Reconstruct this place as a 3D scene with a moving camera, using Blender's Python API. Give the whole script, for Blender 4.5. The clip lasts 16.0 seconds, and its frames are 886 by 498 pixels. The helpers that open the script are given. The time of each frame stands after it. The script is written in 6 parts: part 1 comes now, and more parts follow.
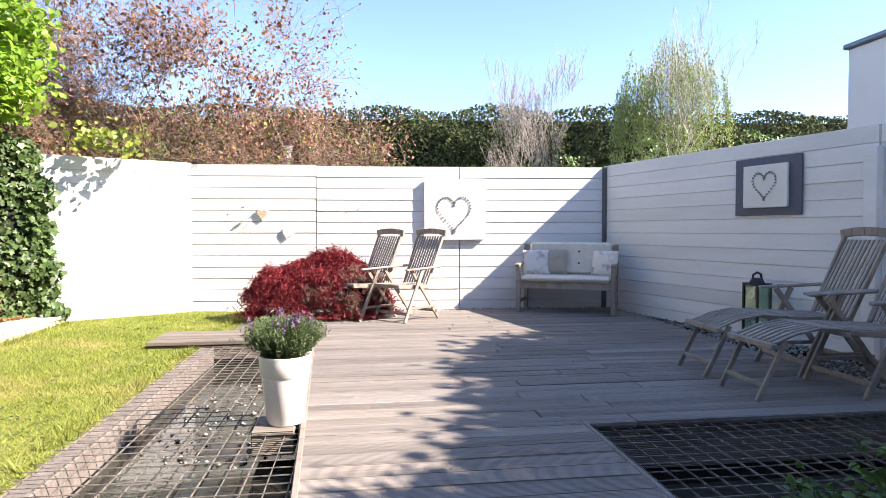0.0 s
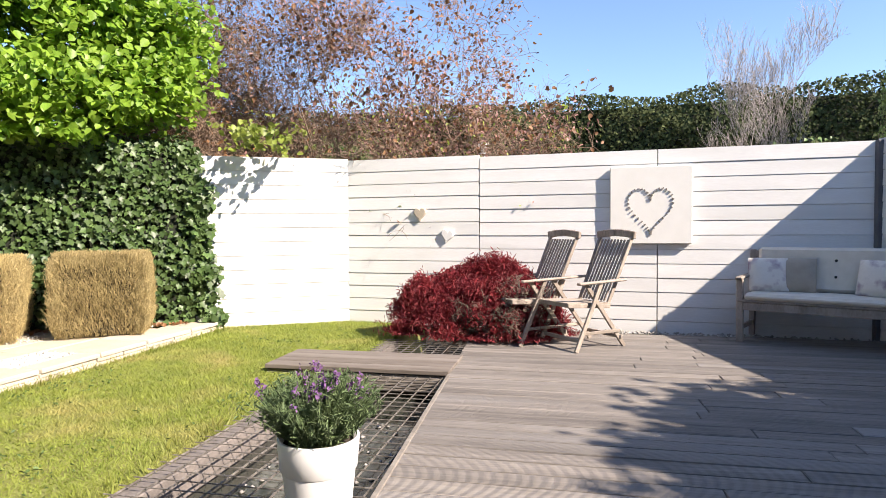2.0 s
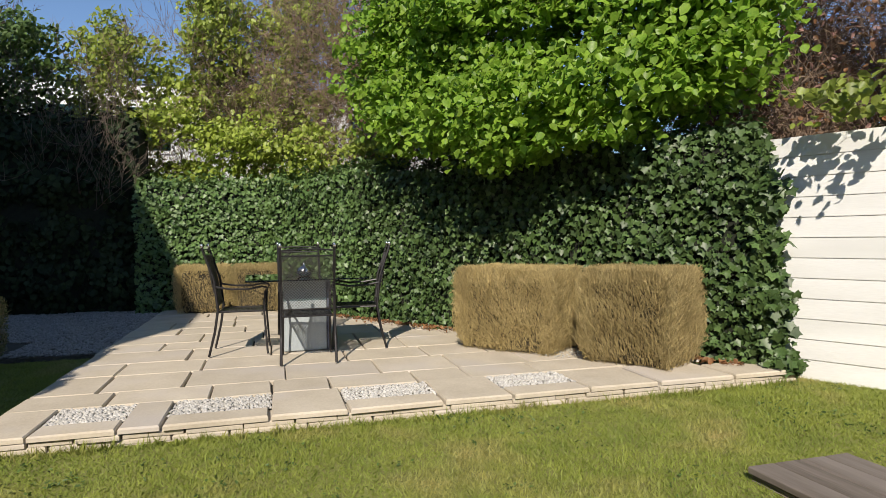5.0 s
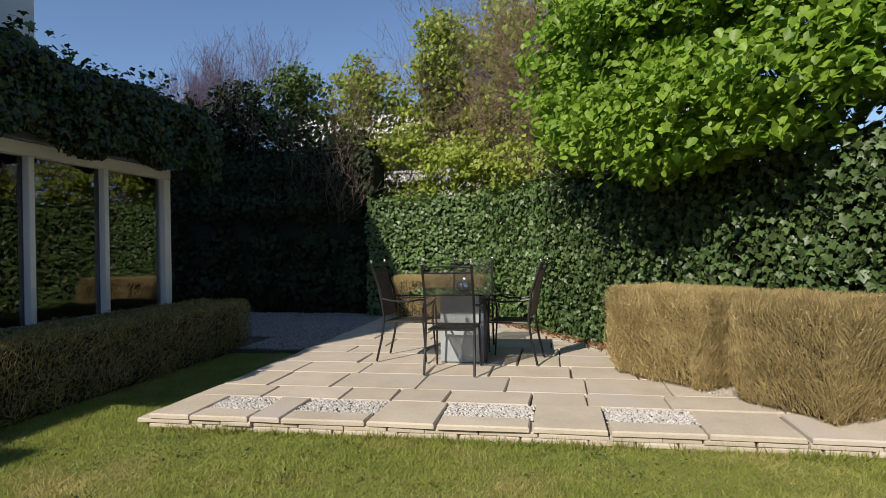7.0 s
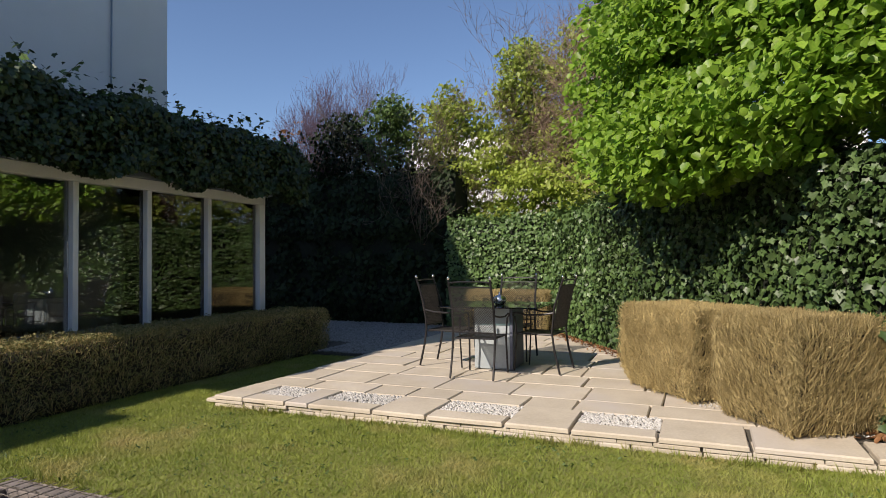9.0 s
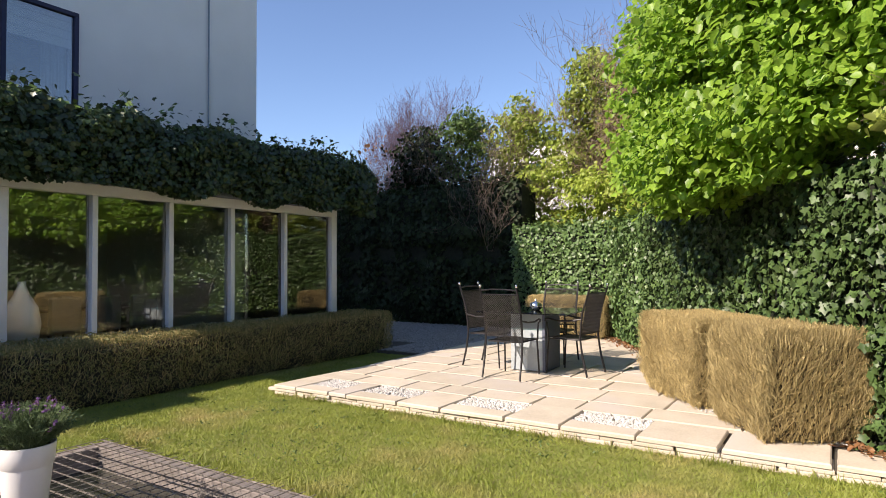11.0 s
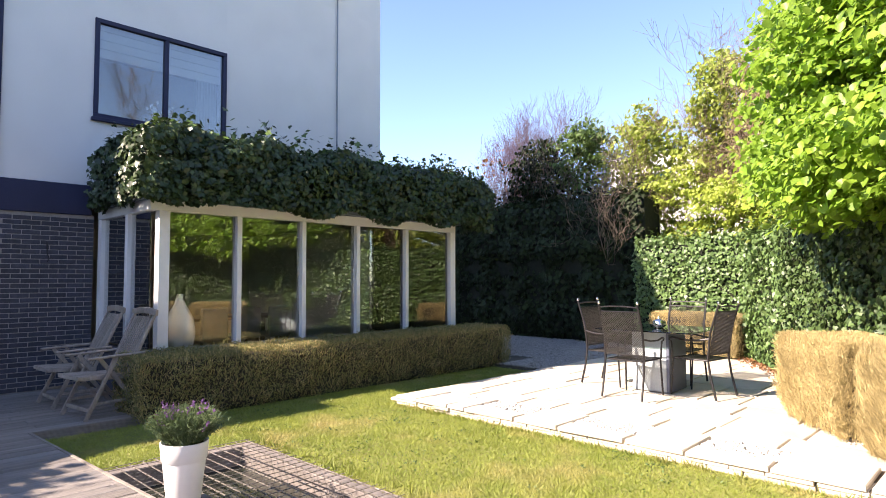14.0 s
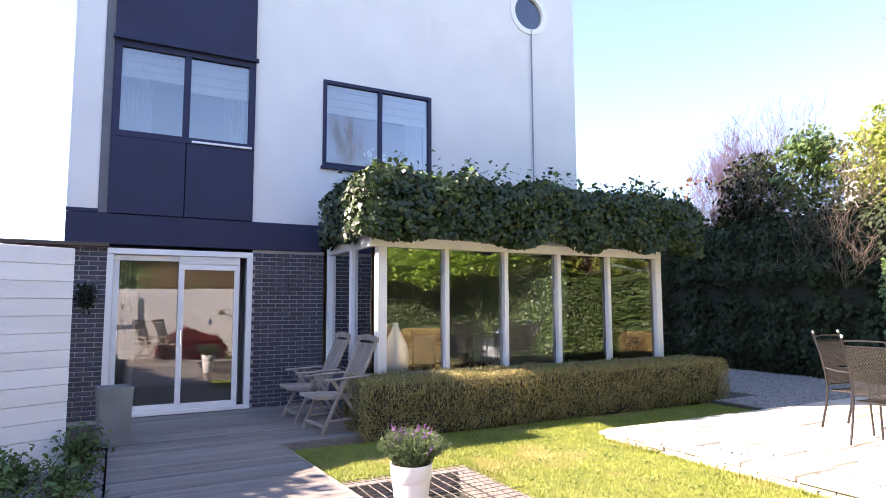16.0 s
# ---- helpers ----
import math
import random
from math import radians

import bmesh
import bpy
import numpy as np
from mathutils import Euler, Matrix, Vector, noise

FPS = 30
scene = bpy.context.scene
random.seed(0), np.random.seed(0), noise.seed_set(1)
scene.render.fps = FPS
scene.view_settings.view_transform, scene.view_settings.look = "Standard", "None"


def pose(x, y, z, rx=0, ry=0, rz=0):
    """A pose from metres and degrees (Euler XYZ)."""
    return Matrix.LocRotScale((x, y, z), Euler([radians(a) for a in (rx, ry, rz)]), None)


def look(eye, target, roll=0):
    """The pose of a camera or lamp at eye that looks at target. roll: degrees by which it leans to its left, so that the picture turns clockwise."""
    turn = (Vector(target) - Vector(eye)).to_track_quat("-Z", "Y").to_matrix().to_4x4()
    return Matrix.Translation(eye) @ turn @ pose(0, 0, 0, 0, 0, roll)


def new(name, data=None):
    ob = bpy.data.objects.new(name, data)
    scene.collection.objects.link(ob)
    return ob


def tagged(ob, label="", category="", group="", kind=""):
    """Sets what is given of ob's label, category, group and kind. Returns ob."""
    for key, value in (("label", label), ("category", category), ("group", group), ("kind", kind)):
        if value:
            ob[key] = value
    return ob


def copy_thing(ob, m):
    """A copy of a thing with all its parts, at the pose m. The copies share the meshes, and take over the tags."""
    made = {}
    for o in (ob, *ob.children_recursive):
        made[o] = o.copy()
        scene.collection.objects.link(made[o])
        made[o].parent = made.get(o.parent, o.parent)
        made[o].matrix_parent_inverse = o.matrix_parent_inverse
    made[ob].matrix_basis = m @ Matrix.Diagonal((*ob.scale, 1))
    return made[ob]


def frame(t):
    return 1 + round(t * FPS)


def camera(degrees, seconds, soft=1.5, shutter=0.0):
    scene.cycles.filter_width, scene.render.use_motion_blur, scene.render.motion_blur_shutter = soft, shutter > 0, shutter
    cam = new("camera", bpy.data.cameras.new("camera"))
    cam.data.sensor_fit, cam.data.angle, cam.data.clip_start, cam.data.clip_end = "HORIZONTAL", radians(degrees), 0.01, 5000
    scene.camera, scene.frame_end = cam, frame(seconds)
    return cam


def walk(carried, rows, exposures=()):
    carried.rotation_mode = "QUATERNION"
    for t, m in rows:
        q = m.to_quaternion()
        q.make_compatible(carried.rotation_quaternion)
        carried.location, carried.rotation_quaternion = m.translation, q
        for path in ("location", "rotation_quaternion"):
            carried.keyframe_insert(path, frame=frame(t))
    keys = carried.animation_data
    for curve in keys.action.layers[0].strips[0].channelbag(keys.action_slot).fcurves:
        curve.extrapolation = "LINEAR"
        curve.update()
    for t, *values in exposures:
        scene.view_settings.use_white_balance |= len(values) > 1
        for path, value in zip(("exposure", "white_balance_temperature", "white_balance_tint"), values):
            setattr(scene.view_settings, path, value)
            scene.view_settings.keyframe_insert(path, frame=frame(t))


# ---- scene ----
cam = camera(72.1, 16.0, soft=0.85)
METRES, EYE, TILT, LEAN, TURN = 8.0, 1.1, 0.0, 0.0, -7.7
ROWS = [
    (0.0, 0.0, 0.0, 0.0, -0.0, -1.78, 0.03),
    (0.5, 0.0124, 0.0454, 0.0013, 2.94, -1.88, 0.07),
    (1.0, 0.0221, 0.09, 0.0046, 6.75, -1.92, 0.15),
    (1.5, 0.0296, 0.1407, 0.0061, 13.64, -1.96, 0.29),
    (2.0, 0.0339, 0.1931, 0.0054, 19.69, -1.94, 0.37),
    (2.5, 0.0341, 0.2481, 0.0088, 23.7, -1.96, 0.45),
    (3.0, 0.0277, 0.3019, 0.0116, 32.58, -1.94, 0.61),
    (3.5, 0.0202, 0.3465, 0.0111, 46.31, -1.88, 0.79),
    (4.0, 0.0132, 0.3902, 0.0132, 60.5, -1.7, 0.91),
    (4.5, 0.0076, 0.4376, 0.0121, 73.53, -1.29, 0.84),
    (5.0, 0.0002, 0.4812, 0.0138, 82.12, -1.11, 0.76),
    (7.5, -0.0061, 0.6861, 0.0268, 112.41, 0.36, 0.79),
    (8.0, 0.0044, 0.7246, 0.0245, 115.3, 0.92, 0.59),
    (8.5, 0.0102, 0.7684, 0.0248, 117.41, 1.12, 0.5),
    (9.0, 0.019, 0.8124, 0.0266, 120.56, 1.41, 0.51),
    (11.5, 0.0264, 0.9562, 0.0385, 132.88, 1.84, 0.31),
    (12.0, 0.0263, 0.9576, 0.0404, 135.32, 2.13, 0.25),
    (12.5, 0.0264, 0.9588, 0.0403, 136.98, 2.37, 0.16),
    (13.0, 0.0269, 0.9591, 0.0402, 138.04, 2.47, 0.11),
    (13.5, 0.0282, 0.9584, 0.041, 139.21, 2.62, 0.11),
    (14.0, 0.0333, 0.9567, 0.0421, 141.69, 2.83, 0.14),
    (14.5, 0.04, 0.9559, 0.0434, 146.03, 3.1, 0.14),
    (15.0, 0.046, 0.9559, 0.0444, 151.43, 3.6, 0.17),
    (15.5, 0.0492, 0.956, 0.0464, 156.02, 4.16, 0.21),
    (16.0, 0.0511, 0.9558, 0.0481, 159.66, 5.31, 0.18),
]
STOPS = [(0.0, 1.78, 7000, 18), (1.5, 1.38, 7000, 17), (2.5, 1.13, 7000, 15), (3.5, 0.70, 6900, 14), (4.0, 0.46, 6850, 13), (5.0, 0.2, 6800, 11), (7.5, 0.05, 6800, 13), (9.0, 0.2, 6900, 15), (11.5, 0.95, 7100, 19), (12.5, 1.2, 7200, 20), (13.5, 1.58, 7250, 21), (14.5, 1.9, 7300, 24), (15.0, 2.08, 7300, 26), (16.0, 2.38, 7300, 28)]
walk(cam, [(t, pose(0, 0, EYE, TILT, LEAN, TURN) @ pose(METRES * x, METRES * y, METRES * z, 90 + pitch, roll, yaw)) for t, x, y, z, yaw, pitch, roll in ROWS], exposures=STOPS)

# ---- sky and sun ----
SUN = Vector((2.6, -1.12, 2.2)).normalized()
world = bpy.data.worlds.new("world")
scene.world = world
world.use_nodes = True
wn = world.node_tree.nodes
sky = wn.new("ShaderNodeTexSky")
sky.sky_type, sky.sun_disc = "NISHITA", False
sky.sun_elevation, sky.sun_rotation = math.asin(SUN.z), math.atan2(SUN.x, SUN.y)
sky.air_density, sky.dust_density, sky.ozone_density = 0.9, 0.2, 5.0
wn["Background"].inputs["Strength"].default_value = 0.125
world.node_tree.links.new(sky.outputs["Color"], wn["Background"].inputs["Color"])
sun = new("sun", bpy.data.lights.new("sun", "SUN"))
sun.data.energy, sun.data.angle, sun.data.color = 5.0, radians(0.53), (1.0, 0.93, 0.82)
sun.matrix_world = look(SUN * 40, (0, 0, 0))


# ---- materials ----
def mat(name, a, b=None, scale=6.0, rough=0.7, metal=0.0, bump=0.15, fine=60.0, vary=0.12, stretch=(1, 1, 1), ridges=None, trans=0.0, spec=0.5, worn=None):
    """Two-scale noise between colours a and b, object and island variation, fine relief."""
    m = bpy.data.materials.new(name)
    m.use_nodes = True
    nt = m.node_tree
    n, ln = nt.nodes, nt.links
    bs = n["Principled BSDF"]
    b = b or tuple(c * 0.75 for c in a)
    tc = n.new("ShaderNodeTexCoord")
    mp = n.new("ShaderNodeMapping")
    mp.inputs["Scale"].default_value = stretch
    oi = n.new("ShaderNodeObjectInfo")
    ge = n.new("ShaderNodeNewGeometry")
    add = n.new("ShaderNodeVectorMath")
    add.operation = "ADD"
    sc = n.new("ShaderNodeVectorMath")
    sc.operation = "SCALE"
    sc.inputs[0].default_value = (37.0, 17.0, 5.0)
    ln.new(oi.outputs["Random"], sc.inputs["Scale"])
    ln.new(tc.outputs["Object"], mp.inputs["Vector"])
    ln.new(mp.outputs["Vector"], add.inputs[0])
    ln.new(sc.outputs["Vector"], add.inputs[1])
    n1 = n.new("ShaderNodeTexNoise")
    n1.inputs["Scale"].default_value, n1.inputs["Detail"].default_value = scale, 6
    n2 = n.new("ShaderNodeTexNoise")
    n2.inputs["Scale"].default_value, n2.inputs["Detail"].default_value = fine, 3
    for k in (n1, n2):
        ln.new(add.outputs["Vector"], k.inputs["Vector"])
    mean = n.new("ShaderNodeMath")
    mean.operation = "MULTIPLY_ADD"
    mean.inputs[1].default_value = 0.4
    ln.new(n2.outputs["Fac"], mean.inputs[0])
    half = n.new("ShaderNodeMath")
    half.operation = "MULTIPLY"
    half.inputs[1].default_value = 0.6
    ln.new(n1.outputs["Fac"], half.inputs[0])
    ln.new(half.outputs[0], mean.inputs[2])
    ramp = n.new("ShaderNodeValToRGB")
    ramp.color_ramp.elements[0].position, ramp.color_ramp.elements[1].position = 0.36, 0.64
    ramp.color_ramp.elements[0].color, ramp.color_ramp.elements[1].color = (*b, 1), (*a, 1)
    ln.new(mean.outputs[0], ramp.inputs["Fac"])
    col = ramp.outputs["Color"]
    if worn:
        n3 = n.new("ShaderNodeTexNoise")
        n3.inputs["Scale"].default_value, n3.inputs["Detail"].default_value = scale * 0.35, 4
        ln.new(add.outputs["Vector"], n3.inputs["Vector"])
        r3 = n.new("ShaderNodeMapRange")
        r3.inputs["From Min"].default_value, r3.inputs["From Max"].default_value = 0.52, 0.72
        ln.new(n3.outputs["Fac"], r3.inputs["Value"])
        mx = n.new("ShaderNodeMix")
        mx.data_type = "RGBA"
        mx.inputs[7].default_value = (*worn, 1)
        ln.new(r3.outputs["Result"], mx.inputs[0])
        ln.new(col, mx.inputs[6])
        col = mx.outputs[2]
    hs = n.new("ShaderNodeHueSaturation")
    sm = n.new("ShaderNodeMath")
    sm.operation = "ADD"
    ln.new(oi.outputs["Random"], sm.inputs[0])
    ln.new(ge.outputs["Random Per Island"], sm.inputs[1])
    mr = n.new("ShaderNodeMapRange")
    mr.inputs["From Max"].default_value = 2.0
    mr.inputs["To Min"].default_value, mr.inputs["To Max"].default_value = 1 - vary * 2, 1 + vary * 2
    ln.new(sm.outputs[0], mr.inputs["Value"])
    ln.new(mr.outputs["Result"], hs.inputs["Value"])
    ln.new(col, hs.inputs["Color"])
    ln.new(hs.outputs["Color"], bs.inputs["Base Color"])
    bs.inputs["Roughness"].default_value, bs.inputs["Metallic"].default_value = rough, metal
    bs.inputs["Specular IOR Level"].default_value = spec
    height = mean.outputs[0]
    if ridges:
        wv = n.new("ShaderNodeTexWave")
        wv.bands_direction = ridges[0]
        wv.inputs["Scale"].default_value, wv.inputs["Distortion"].default_value = ridges[1], 0.15
        ln.new(tc.outputs["Object"], wv.inputs["Vector"])
        ad = n.new("ShaderNodeMath")
        ad.operation = "ADD"
        ln.new(height, ad.inputs[0])
        ln.new(wv.outputs["Fac"], ad.inputs[1])
        height = ad.outputs[0]
    bp = n.new("ShaderNodeBump")
    bp.inputs["Strength"].default_value, bp.inputs["Distance"].default_value = bump, 0.02
    ln.new(height, bp.inputs["Height"])
    ln.new(bp.outputs["Normal"], bs.inputs["Normal"])
    if trans:
        tl = n.new("ShaderNodeBsdfTranslucent")
        ln.new(hs.outputs["Color"], tl.inputs["Color"])
        ms = n.new("ShaderNodeMixShader")
        ms.inputs[0].default_value = trans
        ln.new(bs.outputs[0], ms.inputs[1])
        ln.new(tl.outputs[0], ms.inputs[2])
        ln.new(ms.outputs[0], n["Material Output"].inputs["Surface"])
    return m


def glass_mat(name, tint, gain, rough=0.0):
    m = bpy.data.materials.new(name)
    m.use_nodes = True
    nt = m.node_tree
    nt.nodes.remove(nt.nodes["Principled BSDF"])
    tr, gl, mx, fr, mu = (nt.nodes.new(k) for k in ("ShaderNodeBsdfTransparent", "ShaderNodeBsdfGlossy", "ShaderNodeMixShader", "ShaderNodeFresnel", "ShaderNodeMath"))
    tr.inputs["Color"].default_value = (*tint, 1)
    gl.inputs["Roughness"].default_value = rough
    fr.inputs["IOR"].default_value = 1.52
    mu.operation, mu.use_clamp = "MULTIPLY", True
    mu.inputs[1].default_value = gain
    nt.links.new(fr.outputs[0], mu.inputs[0])
    nt.links.new(mu.outputs[0], mx.inputs[0])
    nt.links.new(tr.outputs[0], mx.inputs[1])
    nt.links.new(gl.outputs[0], mx.inputs[2])
    nt.links.new(mx.outputs[0], nt.nodes["Material Output"].inputs["Surface"])
    return m


WHITE_BOARD = mat("white_painted_board", (0.82, 0.82, 0.81), (0.73, 0.73, 0.715), 2.5, 0.55, bump=0.12, fine=45, vary=0.03, stretch=(0.35, 1, 2.5), worn=(0.66, 0.66, 0.64))
WHITE_FRAME = mat("white_frame_paint", (0.80, 0.79, 0.76), (0.74, 0.73, 0.70), 4, 0.4, bump=0.04, vary=0.02)
RENDER_WALL = mat("pale_render", (0.74, 0.72, 0.69), (0.66, 0.645, 0.62), 1.2, 0.85, bump=0.1, fine=90, vary=0.01)
NAVY = mat("dark_blue_panel", (0.03, 0.034, 0.075), (0.024, 0.027, 0.058), 2, 0.6, bump=0.03, vary=0.02, spec=0.25)
BRICK = mat("dark_brick", (0.065, 0.066, 0.088), (0.036, 0.037, 0.05), 14, 0.75, bump=0.3, fine=120, vary=0.22)
MORTAR = mat("mortar", (0.36, 0.34, 0.32), (0.27, 0.26, 0.25), 20, 0.95, bump=0.3, vary=0.02)
DECK = mat("weathered_deck", (0.32, 0.285, 0.255), (0.17, 0.15, 0.135), 5, 0.75, bump=0.6, fine=38, vary=0.15, stretch=(0.12, 1.6, 1), ridges=("Y", 28.0), worn=(0.31, 0.29, 0.275))
STEP_WOOD = mat("dark_step_board", (0.17, 0.14, 0.12), (0.09, 0.075, 0.06), 5, 0.8, bump=0.3, fine=38, vary=0.12, stretch=(0.15, 1.6, 1), worn=(0.22, 0.19, 0.17))
DECK_EDGE = mat("deck_edge", (0.26, 0.23, 0.20), (0.15, 0.13, 0.11), 6, 0.8, bump=0.35, fine=30, vary=0.1, stretch=(0.2, 1, 2), ridges=("Z", 30.0))
TEAK = mat("grey_teak", (0.36, 0.305, 0.26), (0.21, 0.175, 0.145), 9, 0.7, bump=0.2, fine=70, vary=0.12, stretch=(1, 1, 0.4))
STONE = mat("sandstone_slab", (0.55, 0.485, 0.39), (0.445, 0.385, 0.30), 3, 0.85, bump=0.3, fine=50, vary=0.07, worn=(0.50, 0.45, 0.40))
JOINT = mat("joint_soil", (0.10, 0.085, 0.065), (0.05, 0.045, 0.035), 20, 0.95, bump=0.4, vary=0.0)
PEBBLE = mat("white_pebble", (0.56, 0.54, 0.51), (0.40, 0.385, 0.36), 20, 0.7, bump=0.1, vary=0.2)
PALE_PEBBLE = mat("pale_grey_pebble", (0.46, 0.44, 0.41), (0.28, 0.27, 0.25), 20, 0.75, bump=0.1, vary=0.25)
GREY_PEBBLE = mat("grey_pebble", (0.32, 0.30, 0.28), (0.19, 0.18, 0.17), 20, 0.75, bump=0.1, vary=0.25)
SOIL = mat("lawn_soil", (0.22, 0.23, 0.06), (0.15, 0.15, 0.045), 6, 0.95, bump=0.5, fine=60, vary=0.0)
BARE = mat("dark_soil", (0.07, 0.055, 0.04), (0.035, 0.028, 0.02), 9, 0.95, bump=0.6, fine=40, vary=0.0)
GRASS = mat("grass_blade", (0.28, 0.32, 0.06), (0.19, 0.24, 0.042), 3.5, 0.6, bump=0.0, fine=9, vary=0.2, trans=0.3, worn=(0.40, 0.34, 0.13))
IVY = mat("ivy_leaf", (0.125, 0.205, 0.06), (0.055, 0.11, 0.032), 5, 0.46, bump=0.05, vary=0.3, trans=0.12)
# Darker copy of the ivy colour, with the shade over the flat roof painted in.
SHADED_IVY = mat("shaded_ivy_leaf", (0.055, 0.09, 0.03), (0.03, 0.055, 0.02), 5, 0.4, bump=0.05, vary=0.35, trans=0.1, spec=0.4)
LIME = mat("lime_leaf", (0.27, 0.40, 0.05), (0.14, 0.27, 0.03), 3, 0.45, bump=0.03, vary=0.3, trans=0.5)
# Leaf colour lowered to carry the house's shade at the dark end.
EVERGREEN = mat("shaded_evergreen_leaf", (0.032, 0.052, 0.019), (0.015, 0.026, 0.010), 2, 0.6, bump=0.03, vary=0.3, trans=0.1, spec=0.2)
MIDGREEN = mat("fresh_leaf", (0.13, 0.21, 0.05), (0.08, 0.15, 0.035), 2, 0.5, bump=0.03, vary=0.3, trans=0.25)
BIRCH_LEAF = mat("birch_leaf", (0.26, 0.33, 0.10), (0.19, 0.26, 0.07), 2, 0.5, bump=0.03, vary=0.2, trans=0.35)
YELLOWGREEN = mat("young_yellow_leaf", (0.34, 0.40, 0.075), (0.22, 0.29, 0.05), 3, 0.45, bump=0.03, vary=0.3, trans=0.45)
PINK_LEAF = mat("reddish_young_leaf", (0.36, 0.20, 0.17), (0.24, 0.13, 0.11), 3, 0.5, bump=0.03, vary=0.35, trans=0.35)
BRONZE = mat("bronze_leaf", (0.33, 0.17, 0.07), (0.20, 0.09, 0.045), 3, 0.5, bump=0.03, vary=0.3, trans=0.3)
MAPLE = mat("crimson_maple_leaf", (0.29, 0.035, 0.042), (0.14, 0.017, 0.024), 5, 0.5, bump=0.03, vary=0.3, trans=0.3)
BARK = mat("bark", (0.17, 0.13, 0.10), (0.09, 0.07, 0.055), 8, 0.9, bump=0.4, vary=0.15)
RUST_TWIG = mat("brown_twig", (0.26, 0.18, 0.125), (0.15, 0.10, 0.07), 8, 0.85, bump=0.1, vary=0.25)
PURPLE_TWIG = mat("purple_twig", (0.13, 0.085, 0.12), (0.075, 0.05, 0.075), 8, 0.85, bump=0.1, vary=0.25)
BANK_LEAF = mat("bank_leaf", (0.075, 0.092, 0.035), (0.034, 0.046, 0.019), 0.6, 0.8, bump=0.03, vary=0.22, trans=0.15, spec=0.15)
STRAW = mat("straw_twig", (0.60, 0.475, 0.225), (0.37, 0.28, 0.115), 6, 0.8, bump=0.05, vary=0.28, trans=0.1)
OLIVE = mat("hedge_leaf_olive", (0.22, 0.21, 0.075), (0.13, 0.13, 0.045), 4, 0.7, bump=0.03, vary=0.28, trans=0.15)
# Dark brown filler colour that stands in for shade between the twigs.
CORE = mat("hedge_shade_core", (0.05, 0.04, 0.025), (0.025, 0.02, 0.013), 12, 0.95, bump=0.5, vary=0.0)
# Near-black; as a core it paints the shade seen between leaves.
DARK_CORE = mat("near_black_green", (0.018, 0.024, 0.012), (0.01, 0.012, 0.007), 12, 0.95, bump=0.5, vary=0.0)
IRON = mat("dark_iron", (0.045, 0.043, 0.045), (0.03, 0.028, 0.03), 20, 0.45, 0.6, bump=0.05, vary=0.05)
GALV = mat("galvanised_bar", (0.34, 0.31, 0.285), (0.12, 0.105, 0.09), 25, 0.55, 0.5, bump=0.1, vary=0.15)
WOVEN = mat("woven_bronze_strap", (0.10, 0.092, 0.086), (0.065, 0.06, 0.056), 20, 0.38, 0.6, bump=0.05, vary=0.05)
PALE_BLUE = mat("pale_blue_grey_stone", (0.36, 0.40, 0.42), (0.29, 0.33, 0.35), 5, 0.7, bump=0.1, vary=0.03)
SILVER = mat("polished_steel", (0.75, 0.74, 0.72), (0.65, 0.64, 0.62), 10, 0.2, 1.0, bump=0.0, vary=0.02)
ZINC = mat("zinc", (0.23, 0.27, 0.30), (0.17, 0.20, 0.225), 4, 0.5, 0.7, bump=0.05, vary=0.02)
POT_WHITE = mat("white_plastic", (0.80, 0.80, 0.80), (0.77, 0.77, 0.77), 3, 0.35, bump=0.0, vary=0.0)
CONCRETE = mat("pale_concrete", (0.42, 0.40, 0.36), (0.30, 0.285, 0.26), 6, 0.9, bump=0.3, vary=0.08)
PIT_KERB = mat("dark_grey_kerb", (0.22, 0.19, 0.175), (0.12, 0.105, 0.095), 6, 0.9, bump=0.3, vary=0.08)
CLOTH = mat("cream_cushion", (0.74, 0.69, 0.60), (0.66, 0.61, 0.52), 12, 0.9, bump=0.15, fine=180, vary=0.03)
CLOTH_DARK = mat("beige_cushion", (0.42, 0.37, 0.30), (0.36, 0.31, 0.25), 12, 0.9, bump=0.15, fine=180, vary=0.03)
FLOWERY = mat("floral_cloth", (0.76, 0.72, 0.66), (0.72, 0.68, 0.62), 22, 0.9, bump=0.1, vary=0.02, worn=(0.36, 0.26, 0.30))
SLATE = mat("slate_blue_board", (0.10, 0.115, 0.16), (0.08, 0.09, 0.13), 3, 0.6, bump=0.05, vary=0.02)
CANVAS = mat("white_canvas", (0.80, 0.79, 0.75), (0.76, 0.75, 0.71), 8, 0.8, bump=0.08, fine=200, vary=0.0)
TWIGGREY = mat("grey_driftwood", (0.27, 0.25, 0.23), (0.15, 0.14, 0.13), 20, 0.85, bump=0.2, vary=0.3)
LAVENDER = mat("lavender_leaf", (0.17, 0.24, 0.10), (0.10, 0.16, 0.07), 9, 0.7, bump=0.0, vary=0.25, trans=0.2)
PURPLE = mat("lavender_flower", (0.28, 0.14, 0.34), (0.19, 0.09, 0.24), 9, 0.7, bump=0.0, vary=0.25, trans=0.2)
INTERIOR = mat("interior_plaster", (0.50, 0.47, 0.43), (0.44, 0.41, 0.38), 2, 0.9, bump=0.03, vary=0.0)
INTERIOR_FLOOR = mat("interior_floor", (0.16, 0.13, 0.10), (0.10, 0.08, 0.06), 4, 0.5, bump=0.05, vary=0.0)
CURTAIN = mat("white_curtain", (0.78, 0.77, 0.75), (0.70, 0.69, 0.67), 6, 0.9, bump=0.1, vary=0.02, trans=0.3)
